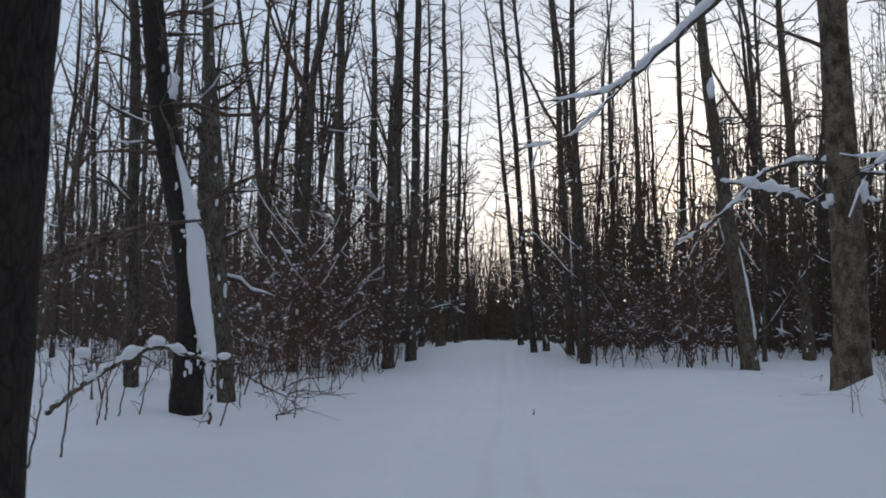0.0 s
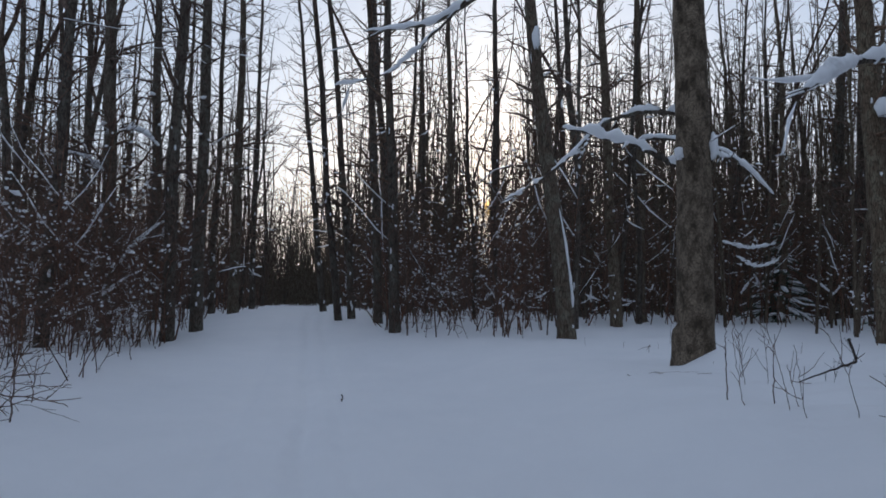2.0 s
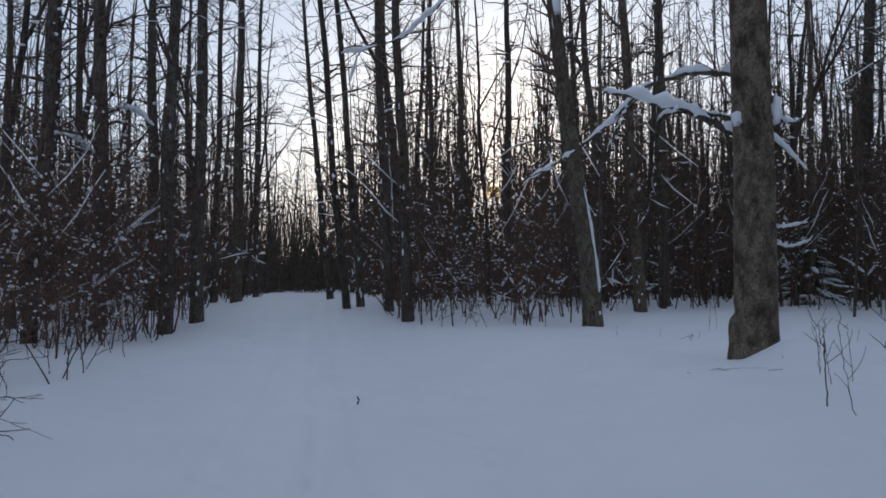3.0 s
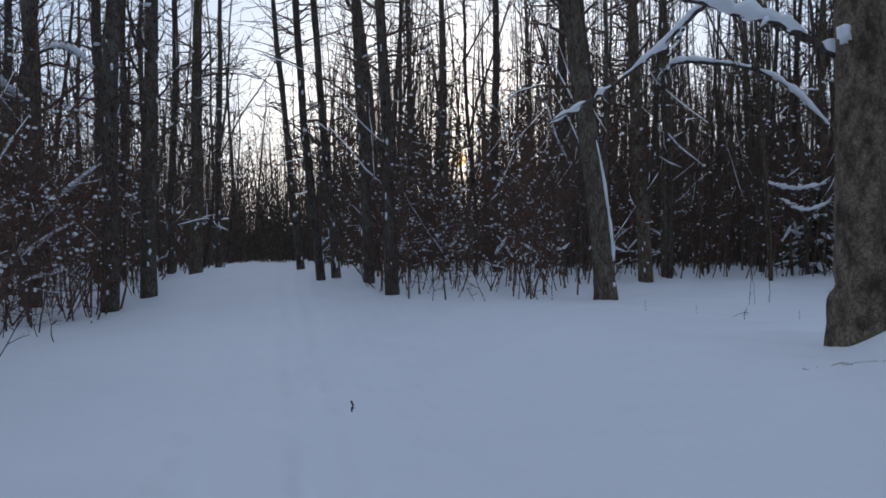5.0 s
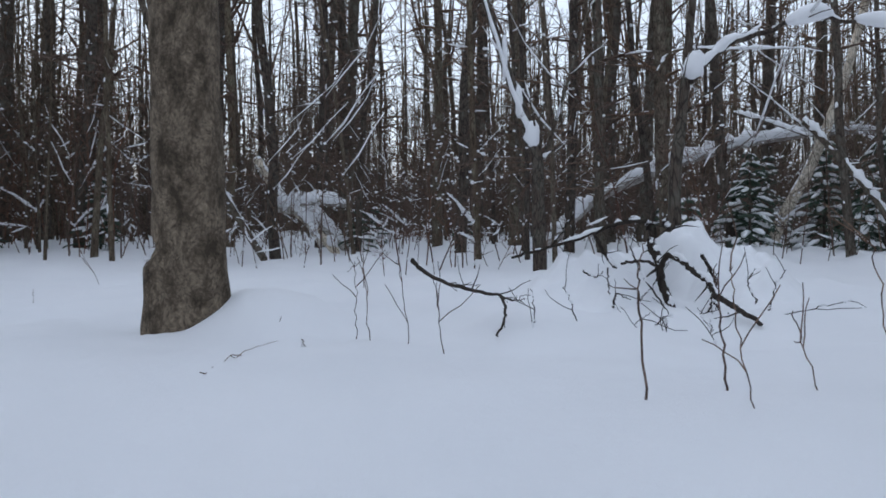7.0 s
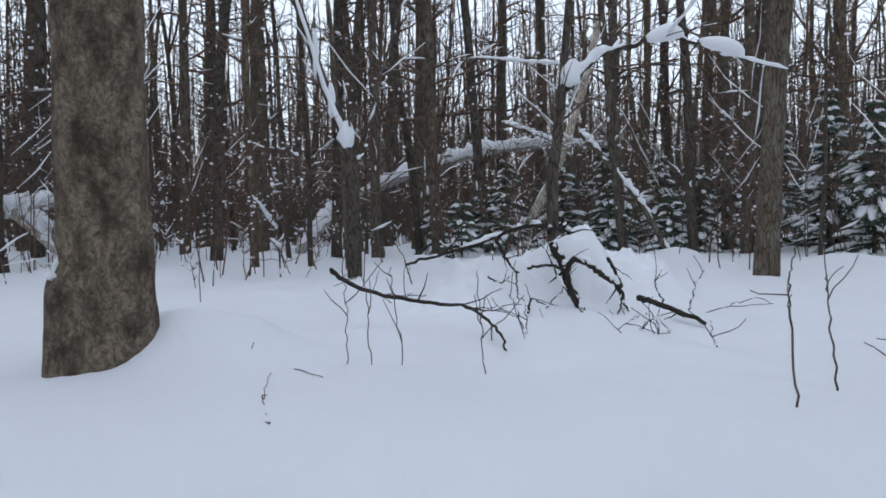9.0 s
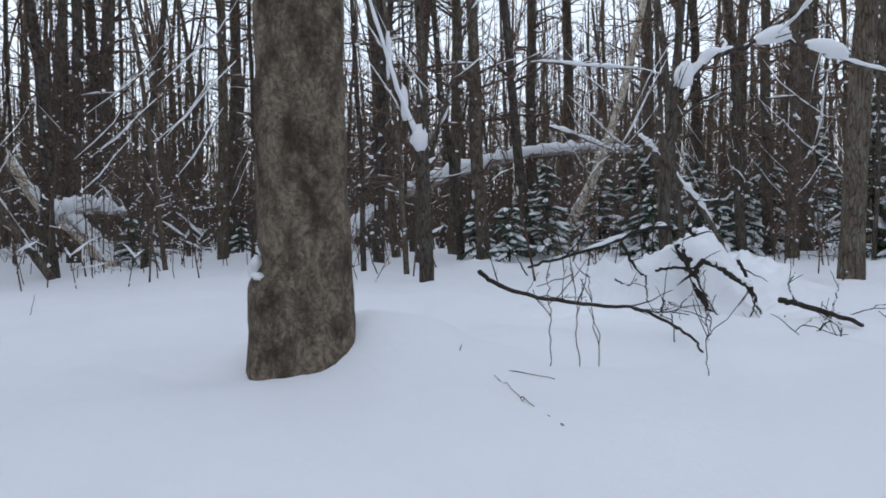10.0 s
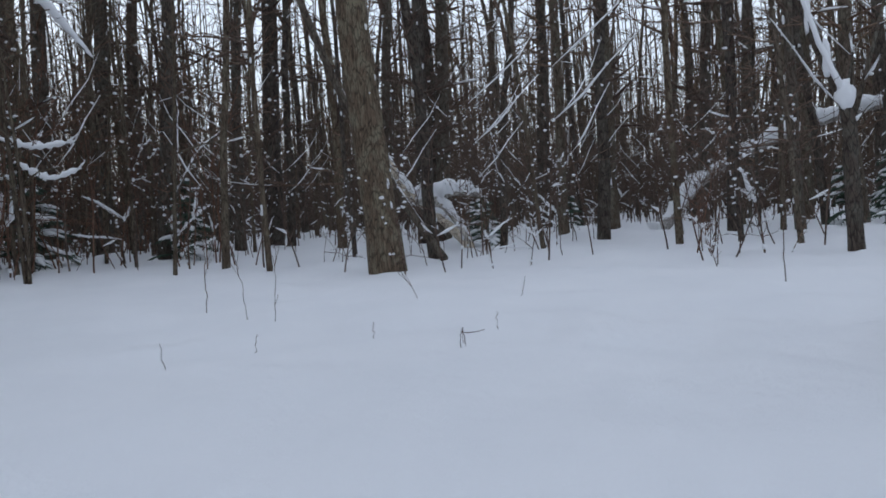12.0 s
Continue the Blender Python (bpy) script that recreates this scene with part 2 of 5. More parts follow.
def snow_along(geo, pts, radii, thick=0.018, broken=0.3, rnd=random, k=5):
    """Snow lying on the upper side of a limb, with gaps."""
    pts, radii = np.asarray(pts), np.asarray(radii)
    if len(pts) < 3:
        return
    keep, runs, run = [rnd.random() > broken for _ in pts], [], []
    for i, yes in enumerate(keep):
        if yes:
            run.append(i)
        if (not yes or i == len(keep) - 1) and run:
            if len(run) > 1:
                runs.append(run)
            run = []
    for run in runs:
        q = pts[run].copy()
        body = np.sin(np.linspace(0.35, math.pi - 0.35, len(run)))
        d = np.gradient(q, axis=0)
        level = np.clip(1.25 * np.hypot(d[:, 0], d[:, 1]) / (np.linalg.norm(d, axis=1) + 1e-9), 0.3, 1.0)
        r = level * (radii[run] * 0.95 + thick * (0.3 + 1.3 * np.random.rand(len(run)))) * body
        q[:, 2] += radii[run] * 0.75 + r * 0.35
        geo.tube(q, r, k, 0.22)


def branch_set(wood, snow, trunk, radii, z_from, count, reach, rnd, twigs=4, snowy=0.35, k=3, up=0.35, min_r=0.007):
    """Bare side branches with twigs, from the height z_from upwards."""
    zs = trunk[:, 2]
    top = zs[-1]
    for _ in range(count):
        z = z_from + (top * 0.97 - z_from) * rnd.random() ** 0.85
        i = min(int(np.searchsorted(zs, z)), len(zs) - 1)
        f = (z - zs[i - 1]) / max(zs[i] - zs[i - 1], 1e-6)
        at = trunk[i - 1] * (1 - f) + trunk[i] * f
        r0 = radii[i] * rnd.uniform(0.16, 0.34) + min_r
        a, rise = rnd.uniform(0, 2 * math.pi), rnd.uniform(-0.1, up * 2) + 0.5 * (z / top) ** 2
        way = Vector((math.cos(a), math.sin(a), rise))
        length = reach * rnd.uniform(0.4, 1.15) * (1.15 - 0.75 * z / top)
        pts = wander(at, way, length, 5, rnd.uniform(-0.06, 0.05), 0.16, rnd)
        rr = np.linspace(r0, min_r, 5)
        wood.tube(pts, rr, k, tip=False)
        if abs(rise) < 0.55 and rnd.random() < snowy:
            snow_along(snow, pts, rr, 0.012, 0.5, rnd, 4)
        for _ in range(twigs):
            j = rnd.randint(1, 4)
            way2 = Vector(pts[j] - pts[j - 1]).normalized() * 0.8 + Vector((rnd.gauss(0, 0.6), rnd.gauss(0, 0.6), rnd.gauss(0.15, 0.4)))
            tp = wander(pts[j], way2, length * rnd.uniform(0.3, 0.65), 3, 0.0, 0.2, rnd)
            tr = np.linspace(min_r * 1.2, min_r * 0.7, 3)
            wood.tube(tp, tr, 3, tip=False)
            if rnd.random() < snowy * 0.5:
                snow_along(snow, tp, tr, 0.012, 0.25, rnd, 4)


def trunk_line(height, lean, bend, rnd, n=18):
    """A stem that sways in long uneven curves round its lean."""
    z = np.linspace(-0.35, height, n)
    s = np.clip(z, 0, None) / height
    p = [rnd.uniform(0, 6.3) for _ in range(4)]
    grow = np.clip(z / 2.5, 0, 1)
    x = lean[0] * z + bend * np.sin(s * 4.2 + p[0]) * s + grow * (bend * 0.2 * np.sin(z * 0.8 + p[1]) + bend * 0.07 * np.sin(z * 2.3 + p[2]))
    y = lean[1] * z + bend * np.cos(s * 3.6 + p[0]) * s + grow * (bend * 0.2 * np.cos(z * 0.7 + p[3]) + bend * 0.07 * np.sin(z * 2.1 + p[1]))
    return np.stack([x, y, z], axis=-1)


def trunk_radii(pts, dia, flare=0.12):
    z, top = pts[:, 2], pts[-1, 2]
    return dia * 0.5 * (np.clip(1 - z / (top * 1.04), 0.03, 1) ** 0.62) * (1 + flare * np.exp(-np.clip(z, 0, None) / 0.22))


def stuck_snow(geo, pts, radii, count, rnd, side=None, low=0.3, high=6.0):
    """Clots of snow that cling to one side of a stem."""
    for _ in range(count):
        z = low + (high - low) * rnd.random() ** 1.5
        i = min(int(np.searchsorted(pts[:, 2], z)), len(pts) - 1)
        f = (z - pts[i - 1, 2]) / max(pts[i, 2] - pts[i - 1, 2], 1e-6)
        at = pts[i - 1] * (1 - f) + pts[i] * f
        a = rnd.uniform(0, 6.3) if side is None else side + rnd.gauss(0, 0.5)
        r = radii[i]
        w = min(r * 0.4, rnd.uniform(0.008, 0.035)) + 0.006
        geo.lump(at + np.array((math.cos(a), math.sin(a), 0)) * r * 0.96, (w, w, w * rnd.uniform(0.8, 3.5)), 0.3, 4, 6)


def make_tree(name, dia, height, lean, seed, label, bark_mat=BARK, z_from=2.5, count=34, reach=1.7, limbs=(), clots=10, side=None, snowy=0.14,
              twigs=5, twig_mat=TWIG, points=None, group="forest trees", sides=14, sway=0.16, forks=0, fine=0.009):
    """A bare tree at the origin: an Empty with trunk, crown of branches, single limbs and the snow on them."""
    rnd = random.Random(seed)
    np.random.seed(seed)
    tree = tagged(new(name), label, "tree", group)
    line = trunk_line(height, lean, sway, rnd) if points is None else spline(points, 26)
    radii = trunk_radii(line, dia)
    geo, crown, snow = Geo(), Geo(), Geo()
    if sides > 8:
        close = spline([tuple(p) for p in line], 40)
        geo.tube(close, trunk_radii(close, dia), sides, 0.05)
    else:
        geo.tube(line, radii, sides, 0.03)
    stuck_snow(snow, line, radii, clots, rnd, side, 0.3, min(height * 0.6, 7.0))
    part("trunk", geo, bark_mat, tree)
    for _ in range(forks):
        # a second leader that parts from the stem and climbs beside it
        i = rnd.randint(len(line) // 3, len(line) * 2 // 3)
        a = rnd.uniform(0, 6.3)
        lead = wander(line[i], (math.cos(a) * 0.4, math.sin(a) * 0.4, 1), (height - line[i][2]) * rnd.uniform(0.6, 0.9), 8, -0.03, 0.06, rnd)
        crown.tube(lead, np.linspace(radii[i] * 0.7, 0.012, 8), 5, tip=False)
        branch_set(crown, snow, lead, np.linspace(radii[i] * 0.6, 0.012, 8), lead[0][2] + 0.5, count // 3, reach * 0.8, rnd, twigs, snowy, min_r=fine)
    branch_set(crown, snow, line, radii, z_from, count, reach, rnd, twigs, snowy, min_r=fine)
    part("crown", crown, twig_mat, tree, "bare thin branches and twigs")
    if snow.n:
        tagged(part("snow_crust", snow, SNOW, tree, "snow clinging to bark and twigs"), kind="stuff")
    for pts, r0, r1, thick in limbs:
        add_limb(tree, pts, r0, r1, thick, rnd, bark_mat)
    return tree


def add_limb(tree, pts, r0, r1, thick, rnd, bark_mat, twigs=5):
    limb_geo, cover = Geo(), Geo()
    p = spline(pts, 6 * len(pts))
    p = p + np.random.normal(0, 0.012, p.shape)
    r = np.linspace(r0, r1, len(p))
    limb_geo.tube(p, r, 7, 0.08)
    length = float(np.linalg.norm(np.diff(p, axis=0), axis=1).sum())
    for _ in range(twigs):
        j = rnd.randint(2, len(p) - 1)
        way = Vector(p[j] - p[j - 1]).normalized() + Vector((rnd.gauss(0, 0.6), rnd.gauss(0, 0.6), rnd.gauss(0.1, 0.5)))
        tp = wander(p[j], way, length * rnd.uniform(0.1, 0.28), 6, 0.02, 0.15, rnd)
        tr = np.linspace(max(r1, 0.008), 0.004, 6)
        limb_geo.tube(tp, tr, 4)
        if rnd.random() < 0.6:
            snow_along(cover, tp, tr, 0.02, 0.2, rnd)
    limb = part("limb", limb_geo, bark_mat, tree)
    if thick:
        snow_along(cover, p, r, thick, 0.06, rnd, 7)
    if cover.n:
        tagged(part("snow_cover", cover, SNOW, limb, "thick soft snow along the top of the limb"), kind="stuff")
    return limb


def sapling_geo(seed, height, twigs=14, r0=0.012, snowy=0.3, lean=0.15, spread=0.5, sub=2, crook=0.07, twig=0.008, flecks=0):
    rnd = random.Random(seed)
    np.random.seed(seed)
    wood, snow, ends = Geo(), Geo(), []
    pts = wander((0, 0, -0.25), (rnd.gauss(0, lean), rnd.gauss(0, lean), 1), height + 0.25, 8, rnd.uniform(-0.03, 0.05), crook, rnd)
    rr = np.linspace(r0, 0.004, 8)
    wood.tube(pts, rr, 3, tip=False)
    for _ in range(twigs):
        j = rnd.randint(2, 7)
        a = rnd.uniform(0, 6.3)
        way = Vector((math.cos(a), math.sin(a), rnd.uniform(0.1, 1.2)))
        tp = wander(pts[j], way, height * spread * rnd.uniform(0.3, 1.0) * 0.6, 4, rnd.uniform(-0.05, 0.08), 0.16, rnd)
        tr = np.linspace(min(rr[j], twig), twig * 0.5, 4)
        ends += [tp[2], tp[3] * 0.6 + tp[2] * 0.4]
        wood.tube(tp, tr, 3, tip=False)
        if rnd.random() < snowy:
            snow_along(snow, tp, tr, rnd.uniform(0.012, 0.026), 0.3, rnd, 5)
        for _ in range(sub):
            i = rnd.randint(1, 3)
            w2 = Vector(tp[i] - tp[i - 1]).normalized() + Vector((rnd.gauss(0, 0.6), rnd.gauss(0, 0.6), rnd.gauss(0.2, 0.4)))
            sp = wander(tp[i], w2, height * 0.12, 3, 0, 0.1, rnd)
            wood.tube(sp, np.linspace(0.004, 0.0025, 3), 3, tip=False)
    for tp in ends[:flecks]:
        # small tufts caught where twigs part
        w = rnd.uniform(0.013, 0.03)
        snow.lump(tp + np.array((0, 0, w * 0.6)), (w * rnd.uniform(0.8, 2.0), w * rnd.uniform(0.8, 2.0), w), 0.3, 3, 5)
    for _ in range(int(snowy * 8)):
        j = rnd.randint(1, 6)
        snow.lump(pts[j] + np.array((0, 0, 0.02)), (0.02 + 0.02 * rnd.random(), 0.02 + 0.02 * rnd.random(), 0.025 + 0.03 * rnd.random()), 0.3, 4, 6)
    return wood, snow


# ---- the big tree beside the trail, and the trees that line it ----
def place(tree, x, y, dz=0.0, turn=0.0):
    tree.matrix_basis = pose(x, y, on_ground(x, y) + dz, 0, 0, turn)
    return tree


def big_tree():
    bx, by = 7.86, 15.51
    tree = tagged(new("old_tree"), "thick old tree with mottled brown bark and snow-laden limbs", "tree")
    rnd = random.Random(4)
    np.random.seed(4)
    n, k = 90, 40
    z = np.concatenate([np.linspace(-0.5, 2.6, 60), np.linspace(2.7, 16, 30)])
    ang = np.arange(k) * 2 * math.pi / k
    ring = []
    for zz in z:
        r = 0.305 * max(1 - max(zz, 0) / 17.5, 0.05) ** 0.55 * (1 + 0.1 * math.exp(-max(zz, 0) / 0.3))
        cx, cy = -0.012 * zz + 0.03 * math.sin(zz * 0.8), 0.03 * math.sin(zz * 0.6 + 1)
        row = []
        for t in ang:
            q = r * (1 + 0.035 * math.sin(3 * t + zz * 0.5) + 0.02 * math.sin(5 * t + 1 - zz * 0.9))
            q += 0.016 * noise.noise((math.cos(t) * 2.2, math.sin(t) * 2.2, zz * 3.0)) + 0.01 * noise.noise((math.cos(t) * 6, math.sin(t) * 6, zz * 6.0))
            # swollen foot with a ledge on the side that faces up the trail
            facing = max(0.0, math.cos(t - math.radians(128)))
            q += 0.06 * facing ** 1.5 / (1 + math.exp((zz - 0.56 - 0.02 * math.sin(7 * t)) / 0.022))
            q -= 0.035 * facing * math.exp(-((zz - 0.66) / 0.07) ** 2)
            row.append((cx + q * math.cos(t), cy + q * math.sin(t), zz))
        ring.append(row)
    v = np.array(ring)
    i, j = np.arange(len(z) - 1)[:, None] * k, np.arange(k)[None, :]
    j2 = (j + 1) % k
    geo = Geo()
    geo.add(v.reshape(-1, 3), np.stack([i + j, i + j2, i + k + j2, i + k + j], axis=-1).reshape(-1, 4))
    trunk = part("trunk", geo, BARK_BIG, tree, "mottled brown bark, swollen at the foot")
    for turn, out, high, size in ((2.3, 0.35, 0.575, (0.05, 0.045, 0.025)), (1.5, 0.33, 0.62, (0.08, 0.06, 0.08)), (1.4, 0.31, 0.74, (0.045, 0.04, 0.06))):
        ledge = Geo()
        ledge.lump((out * math.cos(turn), out * math.sin(turn), high), size, 0.3, 7, 10)
        part("snow_clump", ledge, SNOW, trunk, "snow resting on the swollen foot")
    crown, snow = Geo(), Geo()
    line = np.array([(-0.012 * q, 0, q) for q in np.linspace(0, 16, 20)])
    rad = np.linspace(0.3, 0.04, 20)
    branch_set(crown, snow, line, rad, 6.0, 46, 3.2, rnd, 6, 0.4, 4)
    part("crown", crown, TWIG, tree, "bare thin branches and twigs")
    base = on_ground(bx, by) - 0.1

    def own(*pts):
        return [(x - bx, y - by, zz - base) for x, y, zz in pts]
    for pts, r0, r1, thick in (
            (own((7.75, 15.75, 4.2), (7.6, 16.0, 4.29), (7.28, 16.45, 4.4), (6.79, 17.11, 4.34), (6.45, 17.58, 4.0), (5.89, 18.35, 3.5), (5.6, 18.75, 3.33), (5.17, 19.34, 3.1)), 0.05, 0.012, 0.035),
            (own((7.75, 15.7, 3.25), (7.1, 15.6, 3.55), (6.4, 15.6, 3.75), (5.7, 15.55, 3.9)), 0.055, 0.02, 0.055),
            (own((6.57, 17.42, 4.1), (6.4, 17.5, 3.7), (6.25, 17.6, 3.35)), 0.02, 0.008, 0.02),
            (own((7.8, 15.9, 9.6), (6.9, 16.4, 8.8), (5.94, 16.97, 8.0), (4.94, 17.58, 7.3), (3.99, 18.6, 6.8), (3.2, 19.4, 6.82), (2.2, 20.0, 6.9)), 0.09, 0.02, 0.06),
            (own((4.3, 18.2, 6.95), (3.67, 18.9, 6.5), (3.2, 19.1, 6.1), (2.63, 19.7, 5.85), (1.57, 20.5, 5.84)), 0.03, 0.012, 0.035),
            (own((7.95, 15.6, 3.3), (8.15, 15.3, 3.42), (8.3, 15.1, 3.35)), 0.03, 0.02, 0.03)):
        add_limb(tree, pts, r0, r1, thick, rnd, BARK)
    for at, size in (((-0.3, -0.12, 3.38), (0.08, 0.08, 0.1)), ((0.24, -0.2, 3.5), (0.07, 0.08, 0.2))):
        fork = Geo()
        fork.lump(np.array(at), size, 0.3, 7, 10)
        part("snow_clot", fork, SNOW, tree, "snow caught in a fork")
    tree.matrix_basis = Matrix.Translation((bx, by, base))
    return tree


big_tree()

# trees along the left of the trail: x, y, diameter, lean
LEFT_ROW = [(-3.3, 25.1, 0.38, 0.02), (-5.7, 27.0, 0.46, -0.01), (-3.2, 27.8, 0.4, 0.0), (-3.6, 34.9, 0.42, 0.0), (-9.0, 31.1, 0.44, 0.012),
            (-11.7, 34.3, 0.34, -0.03), (-6.5, 34.2, 0.42, -0.01), (-5.3, 16.3, 0.32, 0.008), (-6.3, 15.6, 0.3, -0.042), (-5.2, 38.0, 0.3, 0.01), (-4.4, 43.0, 0.3, 0.0)]
# the close row on its right, all leaning over the trail
RIGHT_ROW = [(2.9, 27.1, 0.34, -0.03), (2.3, 29.8, 0.32, -0.05), (1.3, 31.5, 0.27, -0.08), (0.9, 30.6, 0.26, -0.1), (-0.3, 37.5, 0.28, -0.109), (5.1, 37.6, 0.33, -0.003),
             (4.2, 41.6, 0.31, -0.03), (6.98, 36.4, 0.34, -0.012), (10.6, 30.6, 0.42, -0.041), (12.3, 33.3, 0.4, -0.015), (7.4, 9.1, 0.29, -0.008)]
# the stand east of the trail
EAST_STAND = [(24.5, 17.1, 0.3, -0.025), (31.8, 21.3, 0.66, -0.01), (26.2, 5.0, 0.6, -0.029), (25.6, 6.2, 0.32, 0.004), (29.6, 5.8, 0.38, -0.047), (24.5, 3.6, 0.4, -0.025),
              (27.7, 26.4, 0.4, 0.012), (34.6, 10.8, 0.5, -0.013), (32.6, 16.7, 0.45, -0.051), (25.6, 26.2, 0.4, -0.03), (27.6, 15.1, 0.4, -0.02), (15.05, 8.76, 0.36, -0.05)]
NORTH_EAST = [(27.8, 33.0, 0.7, -0.062), (22.1, 35.5, 0.52, -0.07), (26.8, 26.0, 0.5, -0.054), (32.3, 18.1, 0.45, -0.058), (20.9, 32.3, 0.36, -0.097), (24.6, 32.3, 0.37, -0.072),
              (31.6, 30.2, 0.48, -0.081), (23.0, 38.9, 0.6, -0.069), (26.5, 38.1, 0.5, -0.063), (35.5, 24.6, 0.6, -0.038), (24.9, 42.5, 0.5, -0.052), (25.7, 21.8, 0.32, -0.007),
              (32.5, 12.4, 0.45, -0.019), (28.9, 8.9, 0.4, -0.013)]
taken = [(7.85, 15.72), (7.6, 24.8), (15.7, 23.1), (16.4, 15.27), (12.1, 12.1), (0.3, 3.9), (-2.3, 10.7), (-2.8, 13.0)]
seed = 100
for rows, along in ((LEFT_ROW, 0), (RIGHT_ROW, 0), (EAST_STAND, 1), (NORTH_EAST, 1)):
    for x, y, dia, lean in rows:
        seed += 1
        tilt = (0.015, lean) if along else (lean, 0.0)
        taken.append((x, y))
        place(make_tree("tree", dia, 15 + 9 * dia + seed % 4, tilt, seed, "bare leafless tree with dark rough bark rising from the snow",
                        BARK if seed % 3 else BARK_DARK, 2.2 + seed % 3, 66, 2.1, clots=9 if y > 15 else 0, side=random.Random(seed).uniform(3.4, 5.6)), x, y)

# the crooked tree that stands clear of the undergrowth, snow down its lee side
tree = make_tree("leaning_tree", 0.5, 17, (0, 0), 7, "leaning bare tree with a ridge of snow down its trunk", BARK, 4.5, 30, 2.2, clots=6, side=5.6,
                 points=[(0, 0, -0.4), (-0.02, 0, 0.4), (-0.18, 0.02, 2.2), (-0.62, 0.03, 5.5), (-1.05, 0.04, 9.5), (-1.5, 0, 17)])
ridge = Geo()
ridge.tube(spline([(0.15, -0.13, 0.9), (0.07, -0.14, 1.7), (-0.09, -0.14, 2.8), (-0.24, -0.13, 3.6)], 16), np.array([0.02, 0.045, 0.05, 0.04, 0.05, 0.045, 0.035, 0.045, 0.04, 0.045, 0.03, 0.035, 0.03, 0.03, 0.02, 0.012]), 7, 0.3)
part("snow_ridge", ridge, SNOW, tree, "ridge of snow plastered on the bark")
clot = Geo()
clot.lump((-0.9, -0.18, 8.4), (0.12, 0.09, 0.32), 0.3, 7, 9)
part("snow_clot", clot, SNOW, tree)
place(tree, 7.65, 24.75)

# the stout tree seen past the old one, with a dead stem fallen across it
tree = make_tree("stout_tree", 0.66, 19, (-0.02, 0.075), 8, "stout grey-barked tree with a low snow clot", BARK, 5.0, 30, 2.4, clots=10, side=4.6)
clot = Geo()
clot.lump((-0.18, -0.2, 6.2), (0.2, 0.16, 0.26), 0.25, 6, 9)
part("snow_clot", clot, SNOW, tree)
place(tree, 15.8, 23.1)

# two stems on the left of the trail's start
tree = make_tree("leaning_tree", 0.44, 15, (0, 0), 9, "dark leaning tree with wind-blown snow plastered down its foot", BARK_BLACKISH, 2.6, 40, 2.0, clots=16, side=5.3, snowy=0.4,
                 points=[(0.02, 0, -0.6), (0.0, 0, -0.01), (0.03, 0, 0.87), (-0.01, 0, 1.69), (-0.27, 0, 2.93), (-0.6, 0, 4.23), (-0.87, 0, 6.0), (-1.42, 0.1, 9.5), (-2.07, 0.2, 15)])
plaster = Geo()
np.random.seed(19)
plaster.tube(spline([(0.43, -0.13, 0.56), (0.32, -0.13, 0.96), (0.21, -0.13, 1.52), (0.13, -0.13, 2.09), (0.05, -0.13, 2.58), (-0.11, -0.13, 3.16), (-0.28, -0.13, 3.67)], 28),
             np.interp(np.linspace(0, 1, 28), [0, 0.15, 0.4, 0.6, 0.72, 0.85, 1], [0.08, 0.12, 0.145, 0.125, 0.09, 0.06, 0.03]), 12, 0.07)
part("snow_plaster", plaster, SNOW, tree, "tapering sheet of snow plastered on the bark")
clot = Geo()
clot.lump((-0.34, -0.17, 4.58), (0.09, 0.07, 0.2), 0.3, 6, 8)
part("snow_clot", clot, SNOW, tree)
tree.matrix_basis = Matrix.Translation((-2.28, 10.7, 0.0))
place(make_tree("tree", 0.3, 14, (-0.09, 0.0), 12, "slim dark tree standing close behind the leaning one", BARK_DARK, 1.8, 44, 1.8, clots=12, side=5.0, snowy=0.3, forks=1), -2.8, 13.0)
place(make_tree("tree", 0.46, 15, (0.035, 0.0), 10, "thick dark tree trunk beside the start of the trail", BARK_BLACKISH, 1.5, 34, 1.8, clots=0, side=5.4, snowy=0.3, sway=0.06), 0.22, 4.0)


def pole_tree(name, label, pts, dia, x0, y0, bark_mat=BARK, snow_thick=0.0, clots=(), top=0.35, twigs=8, category="tree"):
    """A single bent or fallen stem through the given points."""
    tree = tagged(new(name), label, category)
    p = spline([(x - x0, y - y0, z) for x, y, z in pts], 8 * len(pts))
    r = np.linspace(dia / 2, dia / 2 * top, len(p))
    wood, snow = Geo(), Geo()
    wood.tube(p, r, 9, 0.06)
    rnd = random.Random(int(dia * 1000) + len(pts))
    for _ in range(twigs):
        j = rnd.randint(len(p) // 4, len(p) - 1)
        way = Vector(p[j] - p[j - 1]).normalized() + Vector((rnd.gauss(0, 0.7), rnd.gauss(0, 0.7), rnd.gauss(0.2, 0.5)))
        tp = wander(p[j], way, rnd.uniform(0.4, 1.3), 6, 0.0, 0.14, rnd)
        tr = np.linspace(max(0.006, r[j] * 0.25), 0.004, 6)
        wood.tube(tp, tr, 4)
        snow_along(snow, tp, tr, 0.018, 0.3, rnd)
    part("stem", wood, bark_mat, tree)
    if snow_thick:
        snow_along(snow, p, r, snow_thick, 0.03, rnd, 8)
    for c, size in clots:
        snow.lump((c[0] - x0, c[1] - y0, c[2]), size, 0.2, 7, 10)
    if snow.n:
        tagged(part("snow_cover", snow, SNOW, tree, "soft snow lying on the stem"), kind="stuff")
    tree.matrix_basis = Matrix.Translation((x0, y0, 0))
    return tree


